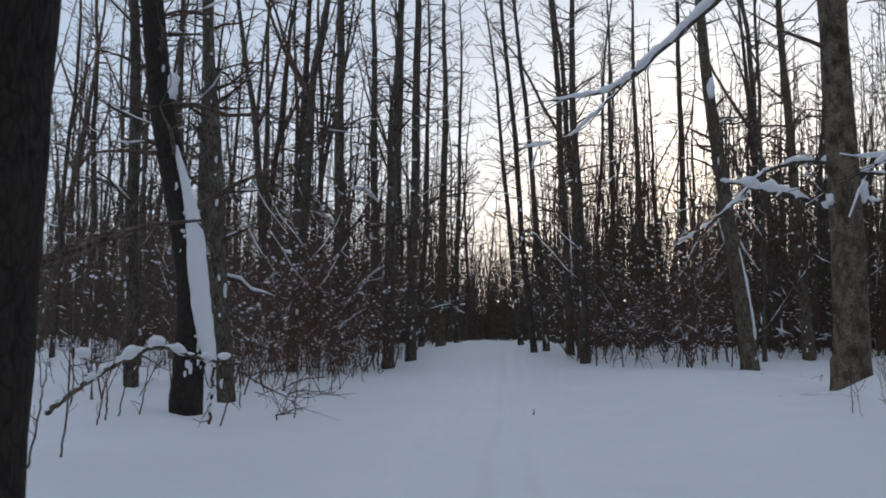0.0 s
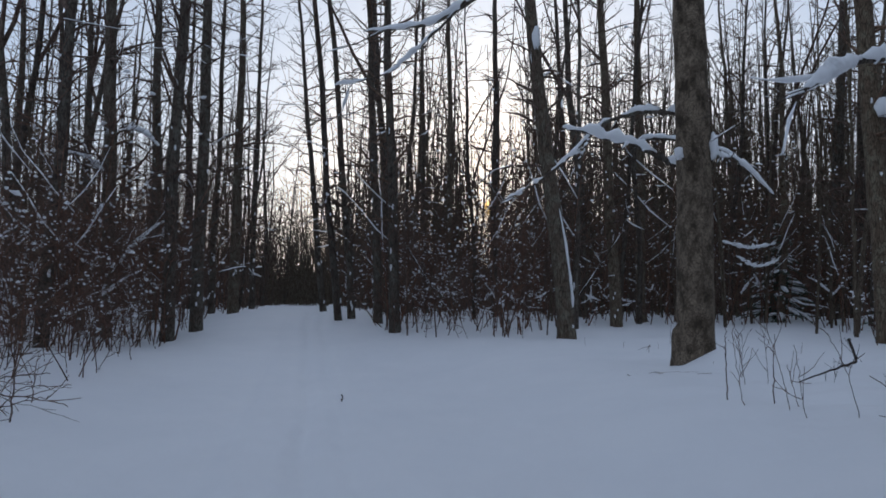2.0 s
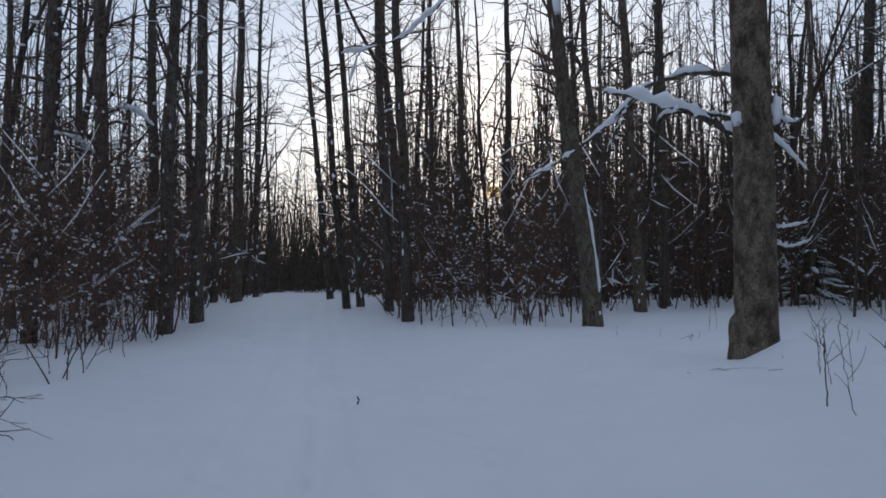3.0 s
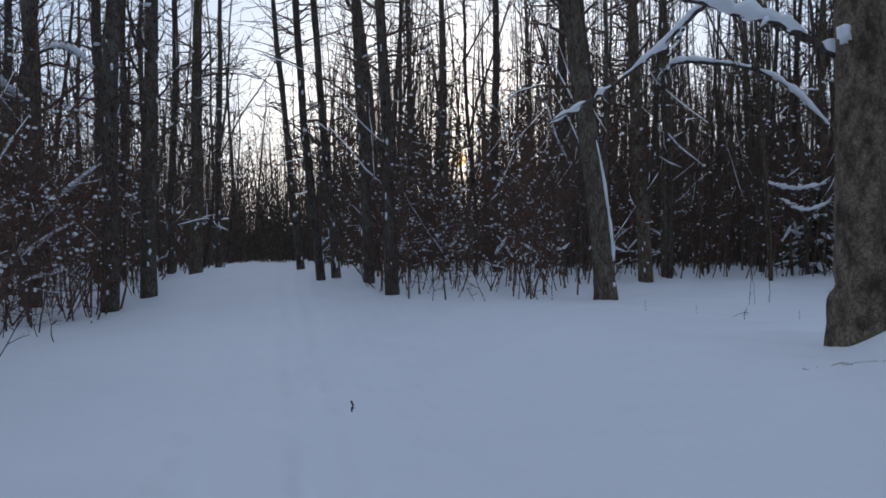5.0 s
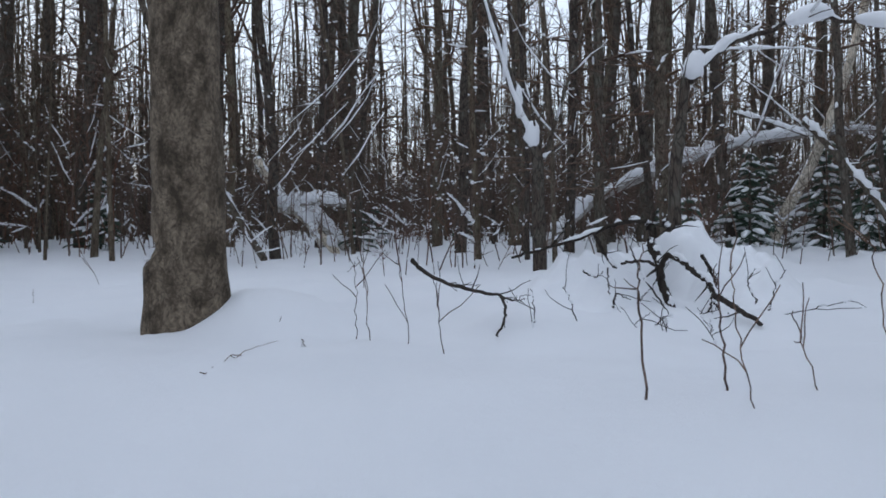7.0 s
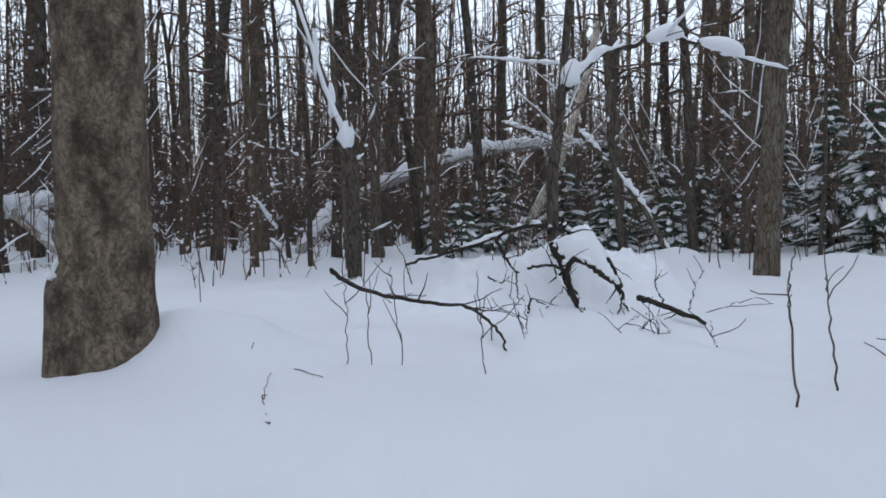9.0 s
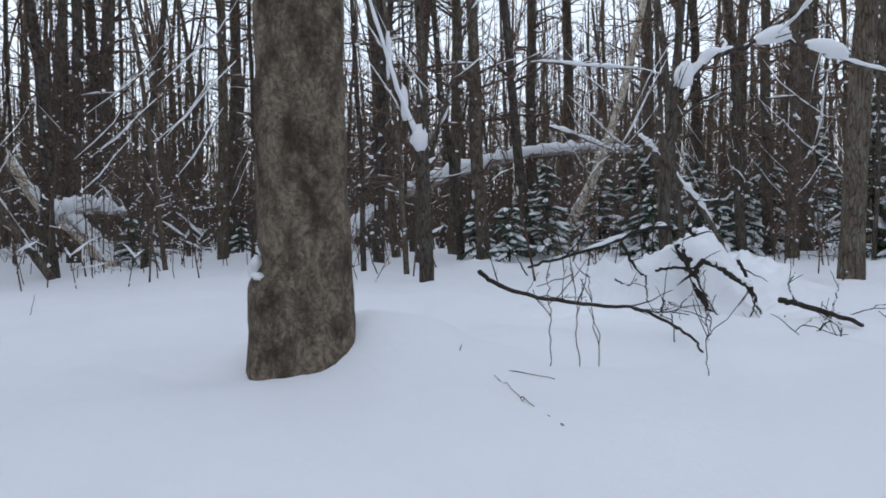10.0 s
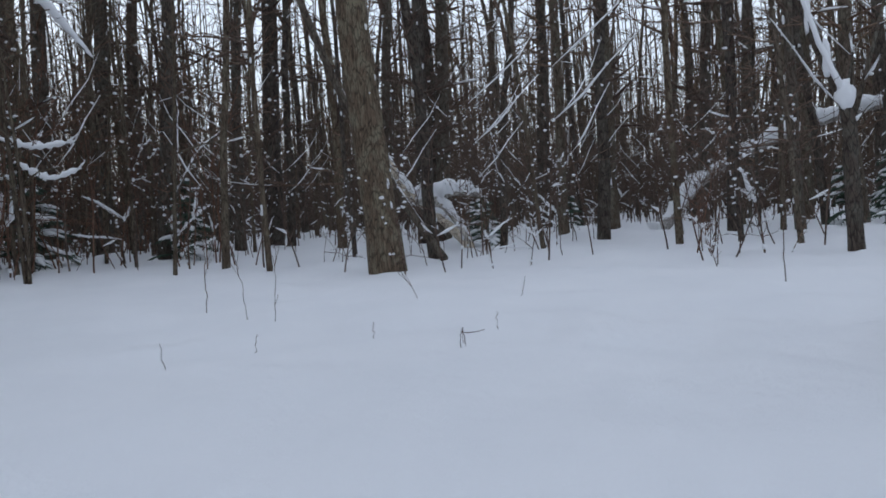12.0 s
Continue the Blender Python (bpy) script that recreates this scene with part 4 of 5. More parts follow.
stick("fallen_branch", "long thin dead branch lying over the snow", [([(9.74, 14.40, 0.57), (9.66, 14.16, 0.42), (9.37, 13.58, 0.31), (9.05, 13.19, 0.30), (8.52, 12.95, 0.18), (8.21, 12.90, 0.08)], 0.045, 0.015),
    ([(9.66, 14.13, 0.41), (9.52, 13.86, 0.36), (9.37, 13.53, 0.36)], 0.015, 0.006), ([(9.05, 13.19, 0.30), (8.94, 13.04, 0.28), (8.81, 12.89, 0.30)], 0.02, 0.006)], BARK_BLACKISH, twigs=4, seed=11)
stick("sapling", "thin bare sapling standing in open snow", [([(7.94, 13.95, -0.07), (7.94, 13.95, 0.34), (7.94, 13.96, 0.65)], 0.008, 0.005)], TWIG, "sapling", 0.0, "single saplings", 3, 30)
stick("sapling", "thin bare sapling standing in open snow", [([(8.15, 13.59, -0.07), (8.14, 13.65, 0.41), (8.13, 13.68, 0.67)], 0.008, 0.005)], TWIG, "sapling", 0.0, "single saplings", 3, 31)
stick("sapling", "thin bare sapling standing in open snow", [([(6.71, 11.49, -0.08), (6.72, 11.53, 0.47), (6.72, 11.54, 0.68), (6.71, 11.50, 0.83)], 0.015, 0.005)], TWIG, "sapling", 0.0, "single saplings", 3, 32)
stick("sapling", "thin bare sapling standing in open snow", [([(7.07, 11.14, -0.07), (7.09, 11.19, 0.41), (7.09, 11.20, 0.65)], 0.015, 0.005)], TWIG, "sapling", 0.0, "single saplings", 3, 33)
stick("sapling", "thin bare sapling standing in open snow", [([(10.80, 23.43, -0.06), (10.82, 23.41, 0.65), (10.83, 23.39, 1.15)], 0.015, 0.005)], TWIG, "sapling", 0.0, "single saplings", 3, 34)
stick("sapling", "thin bare sapling standing in open snow", [([(9.47, 21.60, -0.07), (9.49, 21.56, 0.52), (9.51, 21.53, 0.92)], 0.008, 0.005)], TWIG, "sapling", 0.0, "single saplings", 3, 35)
stick("sapling", "thin bare sapling standing in open snow", [([(9.91, 22.21, -0.07), (9.88, 22.25, 0.56), (9.81, 22.34, 1.01)], 0.008, 0.005)], TWIG, "sapling", 0.0, "single saplings", 3, 36)
stick("sapling", "thin bare sapling standing in open snow", [([(8.20, 19.13, -0.07), (8.21, 19.12, 0.13), (8.21, 19.10, 0.21)], 0.008, 0.005)], TWIG, "sapling", 0.0, "single saplings", 3, 37)
stick("sapling", "thin bare sapling standing in open snow", [([(12.37, 16.55, -0.07), (12.37, 16.53, 0.82), (12.36, 16.42, 1.65)], 0.015, 0.005)], TWIG, "sapling", 0.0, "single saplings", 3, 38)
stick("sapling", "thin bare sapling standing in open snow", [([(15.83, 17.46, -0.07), (15.84, 17.42, 0.96), (15.84, 17.37, 1.76)], 0.015, 0.005)], TWIG, "sapling", 0.0, "single saplings", 3, 39)
stick("sapling", "thin bare sapling standing in open snow", [([(11.58, 20.79, -0.07), (11.53, 20.91, 0.24), (11.47, 21.06, 0.43)], 0.008, 0.005)], TWIG, "sapling", 0.0, "single saplings", 3, 40)
stick("sapling", "thin bare sapling standing in open snow", [([(8.71, 20.12, -0.07), (8.72, 20.11, 0.20)], 0.008, 0.005)], TWIG, "sapling", 0.0, "single saplings", 0, 41)
stick("sapling", "thin bare sapling standing in open snow", [([(9.07, 19.08, -0.07), (9.07, 19.07, 0.22)], 0.008, 0.005)], TWIG, "sapling", 0.0, "single saplings", 0, 42)
stick("sapling", "thin bare sapling standing in open snow", [([(11.58, 19.52, -0.07), (11.60, 19.44, 0.28)], 0.008, 0.005)], TWIG, "sapling", 0.0, "single saplings", 0, 43)
stick("sapling", "thin bare sapling standing in open snow", [([(8.19, 21.01, -0.07), (8.21, 20.98, 0.19)], 0.008, 0.005)], TWIG, "sapling", 0.0, "single saplings", 0, 44)
stick("sapling", "thin bare sapling standing in open snow", [([(7.39, 21.28, -0.07), (7.37, 21.30, 0.25)], 0.008, 0.005)], TWIG, "sapling", 0.0, "single saplings", 0, 45)
stick("sapling", "thin bare sapling standing in open snow", [([(6.89, 10.40, -0.08), (6.80, 10.45, 0.49), (6.69, 10.51, 0.86)], 0.008, 0.005)], TWIG, "sapling", 0.0, "single saplings", 3, 46)
stick("sapling", "thin bare sapling standing in open snow", [([(7.60, 13.04, -0.07), (7.55, 13.06, 0.34), (7.52, 13.08, 0.67)], 0.008, 0.005)], TWIG, "sapling", 0.0, "single saplings", 3, 47)
stick("sapling", "thin bare sapling standing in open snow", [([(6.45, 7.68, -0.20), (6.43, 7.69, 0.23), (6.27, 7.78, 0.65)], 0.008, 0.005)], TWIG, "sapling", 0.0, "single saplings", 3, 48)
stick("sapling", "thin bare sapling standing in open snow", [([(6.89, 10.09, -0.08), (6.83, 10.12, 0.41), (6.79, 10.13, 0.69)], 0.008, 0.005)], TWIG, "sapling", 0.0, "single saplings", 3, 49)
stick("sapling", "thin bare sapling standing in open snow", [([(7.31, 9.91, -0.07), (7.19, 9.98, 0.48), (7.06, 10.04, 0.81)], 0.008, 0.005)], TWIG, "sapling", 0.0, "single saplings", 3, 50)
stick("sapling", "thin bare sapling standing in open snow", [([(6.69, 10.97, -0.09), (6.64, 11.06, 0.42), (6.62, 11.09, 0.71)], 0.008, 0.005)], TWIG, "sapling", 0.0, "single saplings", 3, 51)
stick("sapling", "thin bare sapling standing in open snow", [([(7.13, 10.69, -0.07), (7.08, 10.80, 0.34), (7.06, 10.84, 0.47)], 0.008, 0.005)], TWIG, "sapling", 0.0, "single saplings", 3, 52)
stick("sapling", "thin bare sapling standing in open snow", [([(7.85, 13.77, -0.07), (7.82, 13.80, 0.48), (7.78, 13.83, 0.69)], 0.008, 0.005)], TWIG, "sapling", 0.0, "single saplings", 3, 53)
stick("twig", "bent thin twig lying on the snow", [([(8.45, 15.12, 0.08), (7.78, 14.65, 0.08), (7.73, 14.35, 0.08), (7.31, 14.00, 0.08)], 0.012, 0.005)], TWIG, "twig", 0.0, "", 2, 70)
stick("twig", "forked thin twig lying on the snow", [([(6.32, 14.04, 0.05), (6.82, 14.20, 0.08), (7.55, 14.36, 0.08)], 0.007, 0.003)], TWIG, "twig", 0.0, "", 1, 73)
stick("twig", "thin twig lying on the snow", [([(-1.46, 12.30, -0.33), (-1.72, 13.40, -0.31), (-0.63, 12.60, -0.41)], 0.01, 0.004)], TWIG, "twig", 0.0, "", 2, 71)
stick("twig", "small dark twig stub on the trodden trail", [([(2.24, 15.36, -0.5), (2.25, 15.4, -0.44), (2.23, 15.41, -0.41)], 0.02, 0.015)], BARK_DARK, "twig", 0.0, "", 0, 72)

# wind-thrown crown half buried in snow
stick("brush_pile", "tangle of broken dark branches half buried in snow", [
    ([(11.10, 12.30, 0.67), (11.05, 12.22, 0.50), (10.95, 12.16, 0.27), (10.85, 12.04, 0.03)], 0.1, 0.085),
    ([(11.00, 12.19, 0.44), (11.00, 12.10, 0.58), (10.90, 11.88, 0.44), (10.85, 11.70, 0.31), (10.80, 11.65, 0.16)], 0.06, 0.05),
    ([(10.80, 11.65, 0.16), (10.80, 11.73, -0.04)], 0.025, 0.01),
    ([(10.80, 11.65, 0.14), (10.80, 11.56, -0.00)], 0.025, 0.01),
    ([(11.20, 13.89, 0.53), (11.20, 13.47, 0.64), (11.20, 12.93, 0.80), (11.20, 12.69, 0.90), (11.20, 12.39, 0.92), (11.20, 12.34, 0.85)], 0.03, 0.06),
    ([(11.15, 12.92, 0.80), (11.15, 12.79, 0.56), (11.15, 12.68, 0.42)], 0.04, 0.03),
    ([(11.00, 12.58, 0.49), (11.00, 12.37, 0.51), (11.00, 12.19, 0.46)], 0.03, 0.035),
    ([(10.95, 11.77, 0.59), (10.95, 11.69, 0.42), (10.95, 11.64, 0.29)], 0.04, 0.03),
    ([(10.85, 12.04, 0.03), (10.85, 11.90, -0.03)], 0.04, 0.012),
    ([(11.15, 12.31, 0.73), (11.15, 12.28, 0.64)], 0.09, 0.09),
    ([(11.20, 12.19, 0.90), (11.20, 12.13, 0.83)], 0.06, 0.05),
    ([(10.20, 11.16, 0.05), (10.30, 10.71, 0.16), (10.40, 10.46, 0.22)], 0.012, 0.006),
    ([(10.30, 11.14, 0.08), (10.30, 11.10, 0.19), (10.30, 11.06, 0.35), (10.30, 10.98, 0.48)], 0.02, 0.008),
    ([(10.90, 12.41, 0.08), (10.90, 12.31, 0.19), (10.90, 12.22, 0.30)], 0.015, 0.008),
    ([(10.90, 12.71, 0.45), (10.90, 12.70, 0.17), (10.90, 12.68, -0.00)], 0.02, 0.01),
    ([(10.70, 12.60, 0.06), (10.70, 12.57, 0.19), (10.70, 12.43, 0.14)], 0.03, 0.01),
    ([(10.20, 11.32, 0.04), (10.20, 11.38, -0.10), (10.20, 11.37, -0.21)], 0.012, 0.006),
    ([(10.20, 11.11, 0.02), (10.20, 11.16, -0.14), (10.20, 11.23, -0.24)], 0.012, 0.006),
    ([(10.50, 11.49, 0.07), (10.50, 11.44, -0.04), (10.50, 11.45, -0.15)], 0.012, 0.006),
    ([(10.50, 11.57, -0.01), (10.50, 11.54, -0.09), (10.50, 11.63, -0.17)], 0.012, 0.006),
    ([(10.60, 12.62, 0.00), (10.60, 12.51, -0.11), (10.60, 12.29, -0.09)], 0.008, 0.004),
    ([(10.70, 11.88, 0.00), (10.70, 11.77, -0.16)], 0.01, 0.005),
    ([(11.00, 13.01, 0.40), (11.00, 12.87, 0.34), (11.00, 12.78, 0.40)], 0.02, 0.01),
    ([(11.30, 13.46, 0.64), (11.30, 13.28, 0.87), (11.30, 13.19, 0.99)], 0.025, 0.012),
    ([(10.64, 12.04, 0.02), (10.64, 12.28, 0.36), (10.64, 12.41, 0.64), (10.64, 12.51, 0.80)], 0.02, 0.008),
    ([(11.84, 12.42, 0.02), (11.84, 12.41, 0.26), (11.84, 12.42, 0.52)], 0.018, 0.01),
    ([(8.60, 12.78, 0.02), (8.60, 12.73, 0.20), (8.60, 12.75, 0.41)], 0.014, 0.006),
    ([(9.70, 12.70, 0.02), (9.70, 12.78, 0.24), (9.70, 12.84, 0.34)], 0.014, 0.006),
    ([(8.87, 11.91, 0.02), (8.87, 11.82, 0.17), (8.87, 11.72, 0.21)], 0.014, 0.006),
    ([(8.73, 11.78, 0.02), (8.73, 11.74, 0.15), (8.73, 11.76, 0.22)], 0.014, 0.006),
    ([(10.78, 11.26, 0.02), (10.78, 11.26, 0.16), (10.78, 11.33, 0.30), (10.78, 11.27, 0.46)], 0.025, 0.01),
    ([(8.54, 11.36, 0.02), (8.54, 11.40, 0.11), (8.54, 11.40, 0.23)], 0.01, 0.005),
    ([(9.44, 11.50, 0.02), (9.44, 11.56, 0.11), (9.44, 11.61, 0.17)], 0.01, 0.005),
    ([(8.88, 12.03, 0.02), (8.88, 11.99, 0.15), (8.88, 11.86, 0.23)], 0.01, 0.005),
    ([(11.71, 12.33, 0.02), (11.71, 12.20, 0.14), (11.71, 12.07, 0.27)], 0.012, 0.006),
    ([(14.29, 14.08, 0.02), (14.29, 14.20, 0.44), (14.29, 14.35, 0.73)], 0.02, 0.01),
    ([(17.52, 13.47, 0.02), (17.52, 13.72, 0.47), (17.52, 13.87, 0.63)], 0.03, 0.02),
], BARK_BLACKISH, "brush pile", 0.012, "", 2, 80)
stick("dead_branch", "short thick dead stick poking out of the snow", [([(10.35, 11.59, 0.23), (10.0, 11.38, 0.17), (9.66, 11.15, 0.07)], 0.06, 0.035)], BARK_BLACKISH, "branch", 0.0, "", 3, 81)
# the snow over it: one soft uneven body that runs out into the ground, with sagging hollows between the boughs
n = 90
hx, hy = np.meshgrid(np.linspace(10.3, 12.9, n), np.linspace(10.2, 14.1, n), indexing="ij")
top = np.zeros_like(hx)
for mx, my, rx, ry, high in ((11.75, 12.5, 0.55, 1.1, 0.46), (11.65, 11.55, 0.5, 0.6, 0.24), (11.55, 11.95, 0.26, 0.22, 0.3), (11.5, 12.28, 0.12, 0.1, 0.22), (11.45, 12.45, 0.3, 0.25, 0.1),
                             (11.3, 13.0, 0.4, 0.45, 0.3), (11.2, 13.5, 0.35, 0.3, 0.16), (11.5, 11.2, 0.35, 0.28, 0.22), (11.05, 11.75, 0.2, 0.16, 0.14), (11.0, 12.65, 0.25, 0.2, 0.14), (10.85, 11.35, 0.2, 0.22, 0.1)):
    top += high * np.exp(-np.abs((hx - mx) / rx) ** 2.6 - np.abs((hy - my) / ry) ** 2.4)
lumpy = 0.07 * wave(hx, hy, 31, 0.5) + 0.06 * wave(hx, hy, 32, 0.26) + 0.03 * wave(hx, hy, 33, 0.13)
hz = ground_z(hx, hy) - 0.05 + top + lumpy * np.clip(top * 3, 0, 1)
a = np.arange(n - 1)[:, None] * n + np.arange(n - 1)[None, :]
heap = Geo()
heap.add(np.stack([hx, hy, hz], axis=-1).reshape(-1, 3), np.stack([a, a + n, a + n + 1, a + 1], axis=-1).reshape(-1, 4))
tagged(new("snow_drift", heap.mesh("snow_drift", SNOW)), "deep soft snow drifted over the brush pile", "snow drift", kind="stuff")

# snow-laden branch and shrubs on the left of the trail
bowed = stick("bowed_branch", "bowed dead branch under a thick cap of snow", [([(-1.18, 6.35, 0.26), (-1.08, 6.61, 0.45), (-1.05, 6.81, 0.54), (-0.92, 7.07, 0.71), (-0.80, 7.33, 0.81), (-0.65, 7.58, 0.77), (-0.42, 7.88, 0.67), (-0.25, 8.12, 0.64)], 0.05, 0.03), ([(-0.39, 7.83, 0.64), (-0.38, 7.78, 0.35), (-0.36, 7.73, 0.05)], 0.03, 0.03)], BARK_DARK, "branch", 0.035, "", 4, 90)
for at, size in (((-0.88, 7.54, 0.87), (0.1, 0.1, 0.07)), ((-1.02, 7.46, 0.79), (0.09, 0.08, 0.04)), ((-0.30, 7.87, 0.73), (0.08, 0.08, 0.045)), ((-1.44, 7.16, 0.76), (0.09, 0.09, 0.06)), ((-0.63, 7.69, 0.75), (0.12, 0.06, 0.03)), ((-0.77, 7.61, 0.81), (0.12, 0.07, 0.045))):
    cap = Geo()
    cap.lump(at, size, 0.2, 8, 12)
    lump = soften(part("snow_cap", cap, SNOW, bowed, "lump of snow resting on the branch"))
    lump.location = (1.18, -6.35, -0.26)
stick("sapling", "bare dark sapling at the edge of the trail", [([(-2.39, 8.80, -0.33), (-2.35, 8.82, 0.10), (-2.29, 8.86, 0.54)], 0.025, 0.008)], TWIG, "sapling", 0.006, "trailside saplings", 4, 100)
stick("sapling", "bare dark sapling at the edge of the trail", [([(-2.45, 9.29, -0.33), (-2.39, 9.33, 0.19), (-2.26, 9.42, 0.59)], 0.025, 0.008)], TWIG, "sapling", 0.006, "trailside saplings", 4, 101)
stick("sapling", "bare dark sapling at the edge of the trail", [([(-2.38, 9.65, -0.34), (-2.33, 9.69, 0.16), (-2.28, 9.72, 0.58)], 0.025, 0.008)], TWIG, "sapling", 0.006, "trailside saplings", 4, 102)
stick("sapling", "bare dark sapling at the edge of the trail", [([(-2.44, 9.03, -0.33), (-2.42, 9.05, 0.21), (-2.49, 9.00, 0.47)], 0.025, 0.008)], TWIG, "sapling", 0.006, "trailside saplings", 4, 103)
stick("sapling", "bare dark sapling at the edge of the trail", [([(-3.37, 12.27, -0.32), (-3.37, 12.27, 0.29), (-3.32, 12.30, 0.82)], 0.025, 0.008)], TWIG, "sapling", 0.006, "trailside saplings", 4, 104)
stick("sapling", "bare dark sapling at the edge of the trail", [([(-1.57, 10.27, -0.42), (-1.46, 10.32, 0.02), (-1.35, 10.38, 0.49), (-1.33, 10.39, 0.86)], 0.025, 0.008)], TWIG, "sapling", 0.006, "trailside saplings", 4, 105)
stick("sapling", "bare dark sapling at the edge of the trail", [([(-2.30, 12.47, -0.37), (-2.30, 12.47, 0.03), (-2.32, 12.46, 0.39)], 0.025, 0.008)], TWIG, "sapling", 0.006, "trailside saplings", 4, 106)
stick("sapling", "bare dark sapling at the edge of the trail", [([(-1.23, 12.19, -0.49), (-1.22, 12.20, 0.07), (-1.22, 12.20, 0.72)], 0.025, 0.008)], TWIG, "sapling", 0.006, "trailside saplings", 4, 107)
stick("sapling", "bare dark sapling at the edge of the trail", [([(-1.54, 6.59, -0.38), (-1.48, 6.64, 0.28), (-1.44, 6.66, 0.69)], 0.025, 0.008)], TWIG, "sapling", 0.006, "trailside saplings", 4, 108)
stick("sapling", "bare dark sapling at the edge of the trail", [([(-1.55, 7.06, -0.38), (-1.52, 7.08, 0.24), (-1.52, 7.08, 0.89)], 0.025, 0.008)], TWIG, "sapling", 0.006, "trailside saplings", 4, 109)
stick("sapling", "bare dark sapling at the edge of the trail", [([(-3.31, 9.54, -0.32), (-3.29, 9.56, 0.49), (-3.43, 9.46, 1.16)], 0.025, 0.008)], TWIG, "sapling", 0.006, "trailside saplings", 4, 110)
stick("shrub", "low spreading bare shrub in the snow", [
    ([(-0.65, 9.04, 0.50), (-0.34, 9.12, 0.31), (0.01, 9.19, 0.21), (0.44, 9.28, 0.28)], 0.018, 0.006),
    ([(-0.22, 9.24, 0.30), (0.04, 9.24, 0.42), (0.43, 9.28, 0.47)], 0.018, 0.006),
    ([(-0.57, 9.08, 0.44), (-0.18, 9.15, 0.24), (0.09, 9.15, 0.09)], 0.018, 0.006),
    ([(-0.27, 9.22, -0.05), (-0.22, 9.13, 0.02), (0.04, 9.13, 0.03)], 0.018, 0.006),
    ([(-0.62, 9.06, 0.46), (-0.08, 9.19, 0.56), (0.31, 9.24, 0.63)], 0.018, 0.006),
    ([(-0.16, 9.27, 0.24), (0.11, 9.27, 0.30), (0.56, 9.33, 0.21)], 0.018, 0.006),
    ([(-0.51, 9.11, 0.37), (-0.36, 9.07, 0.63), (-0.16, 9.05, 0.88)], 0.018, 0.006),
], TWIG, "shrub", 0.0, "", 4, 130)
stick("shrub", "low spreading bare shrub in the snow", [
    ([(-1.49, 12.30, -0.36), (-1.42, 12.41, 0.00), (-1.17, 12.59, 0.34), (-0.77, 12.83, 0.40)], 0.016, 0.005),
    ([(-1.49, 12.30, -0.36), (-1.66, 12.33, 0.01), (-1.83, 12.36, 0.36)], 0.016, 0.005),
    ([(-1.13, 12.47, -0.18), (-1.15, 12.57, 0.20), (-1.17, 12.67, 0.41)], 0.016, 0.005),
    ([(-1.49, 12.30, -0.33), (-1.26, 12.52, -0.01), (-0.82, 12.81, -0.04)], 0.016, 0.005),
    ([(-1.83, 12.13, -0.03), (-1.55, 12.38, 0.08), (-1.12, 12.69, -0.03)], 0.016, 0.005),
    ([(-1.73, 12.18, 0.30), (-1.45, 12.43, 0.49), (-1.08, 12.70, 0.55)], 0.016, 0.005),
    ([(-1.88, 12.10, 0.04), (-1.71, 12.30, -0.05), (-1.56, 12.49, -0.22)], 0.016, 0.005),
], TWIG, "shrub", 0.0, "", 5, 131)

# snowy side limbs and leaning dead poles between the stems
pole_tree("snowy_limb", "low limb bent under thick snow", [(7.29, 9.17, 3.12), (7.05, 9.13, 3.09), (6.82, 9.08, 3.04), (6.59, 9.03, 2.92), (6.34, 8.98, 2.78)], 0.06, 7.29, 9.17, BARK_DARK, 0.05, top=0.5, twigs=4, category="branch")
pole_tree("snowy_limb", "crooked limb with snow along it", [(-5.80, 27.01, 4.67), (-5.97, 26.76, 4.88), (-6.32, 26.44, 5.17), (-6.98, 25.98, 5.18)], 0.09, -5.80, 27.01, BARK_DARK, 0.06, top=0.5, twigs=4, category="branch")
pole_tree("snowy_limb", "crooked limb with snow along it", [(-5.80, 27.01, 5.75), (-5.45, 27.00, 6.00), (-5.05, 27.01, 6.09), (-4.65, 27.02, 5.93), (-4.28, 27.01, 5.60)], 0.08, -5.80, 27.01, BARK_DARK, 0.06, top=0.5, twigs=4, category="branch")
pole_tree("leaning_pole", "dead pole leaning in the undergrowth, edged with snow", [(-5.25, 26.15, 1.63), (-4.74, 26.59, 2.60), (-4.08, 27.07, 3.33)], 0.1, -5.25, 26.15, BARK_DARK, 0.03, top=0.5, twigs=4, category="branch")
pole_tree("snowy_limb", "drooping twigs loaded with snow", [(14.76, 31.55, 3.34), (15.65, 31.19, 3.09), (16.50, 30.81, 3.25)], 0.07, 14.76, 31.55, BARK_DARK, 0.055, top=0.5, twigs=4, category="branch")
pole_tree("snowy_limb", "drooping twigs loaded with snow", [(15.27, 31.34, 2.76), (15.90, 31.08, 2.41), (16.56, 30.79, 2.65)], 0.07, 15.27, 31.34, BARK_DARK, 0.055, top=0.5, twigs=4, category="branch")
pole_tree("leaning_pole", "dead pole leaning in the undergrowth, edged with snow", [(6.04, 27.45, 0.78), (6.66, 27.37, 2.05), (7.58, 27.21, 3.49)], 0.05, 6.04, 27.45, BARK_DARK, 0.008, top=0.5, twigs=4, category="branch")
pole_tree("leaning_pole", "dead pole leaning in the undergrowth, edged with snow", [(8.68, 28.00, 1.22), (9.35, 27.84, 2.26), (10.01, 27.66, 3.29)], 0.05, 8.68, 28.00, BARK_DARK, 0.008, top=0.5, twigs=4, category="branch")
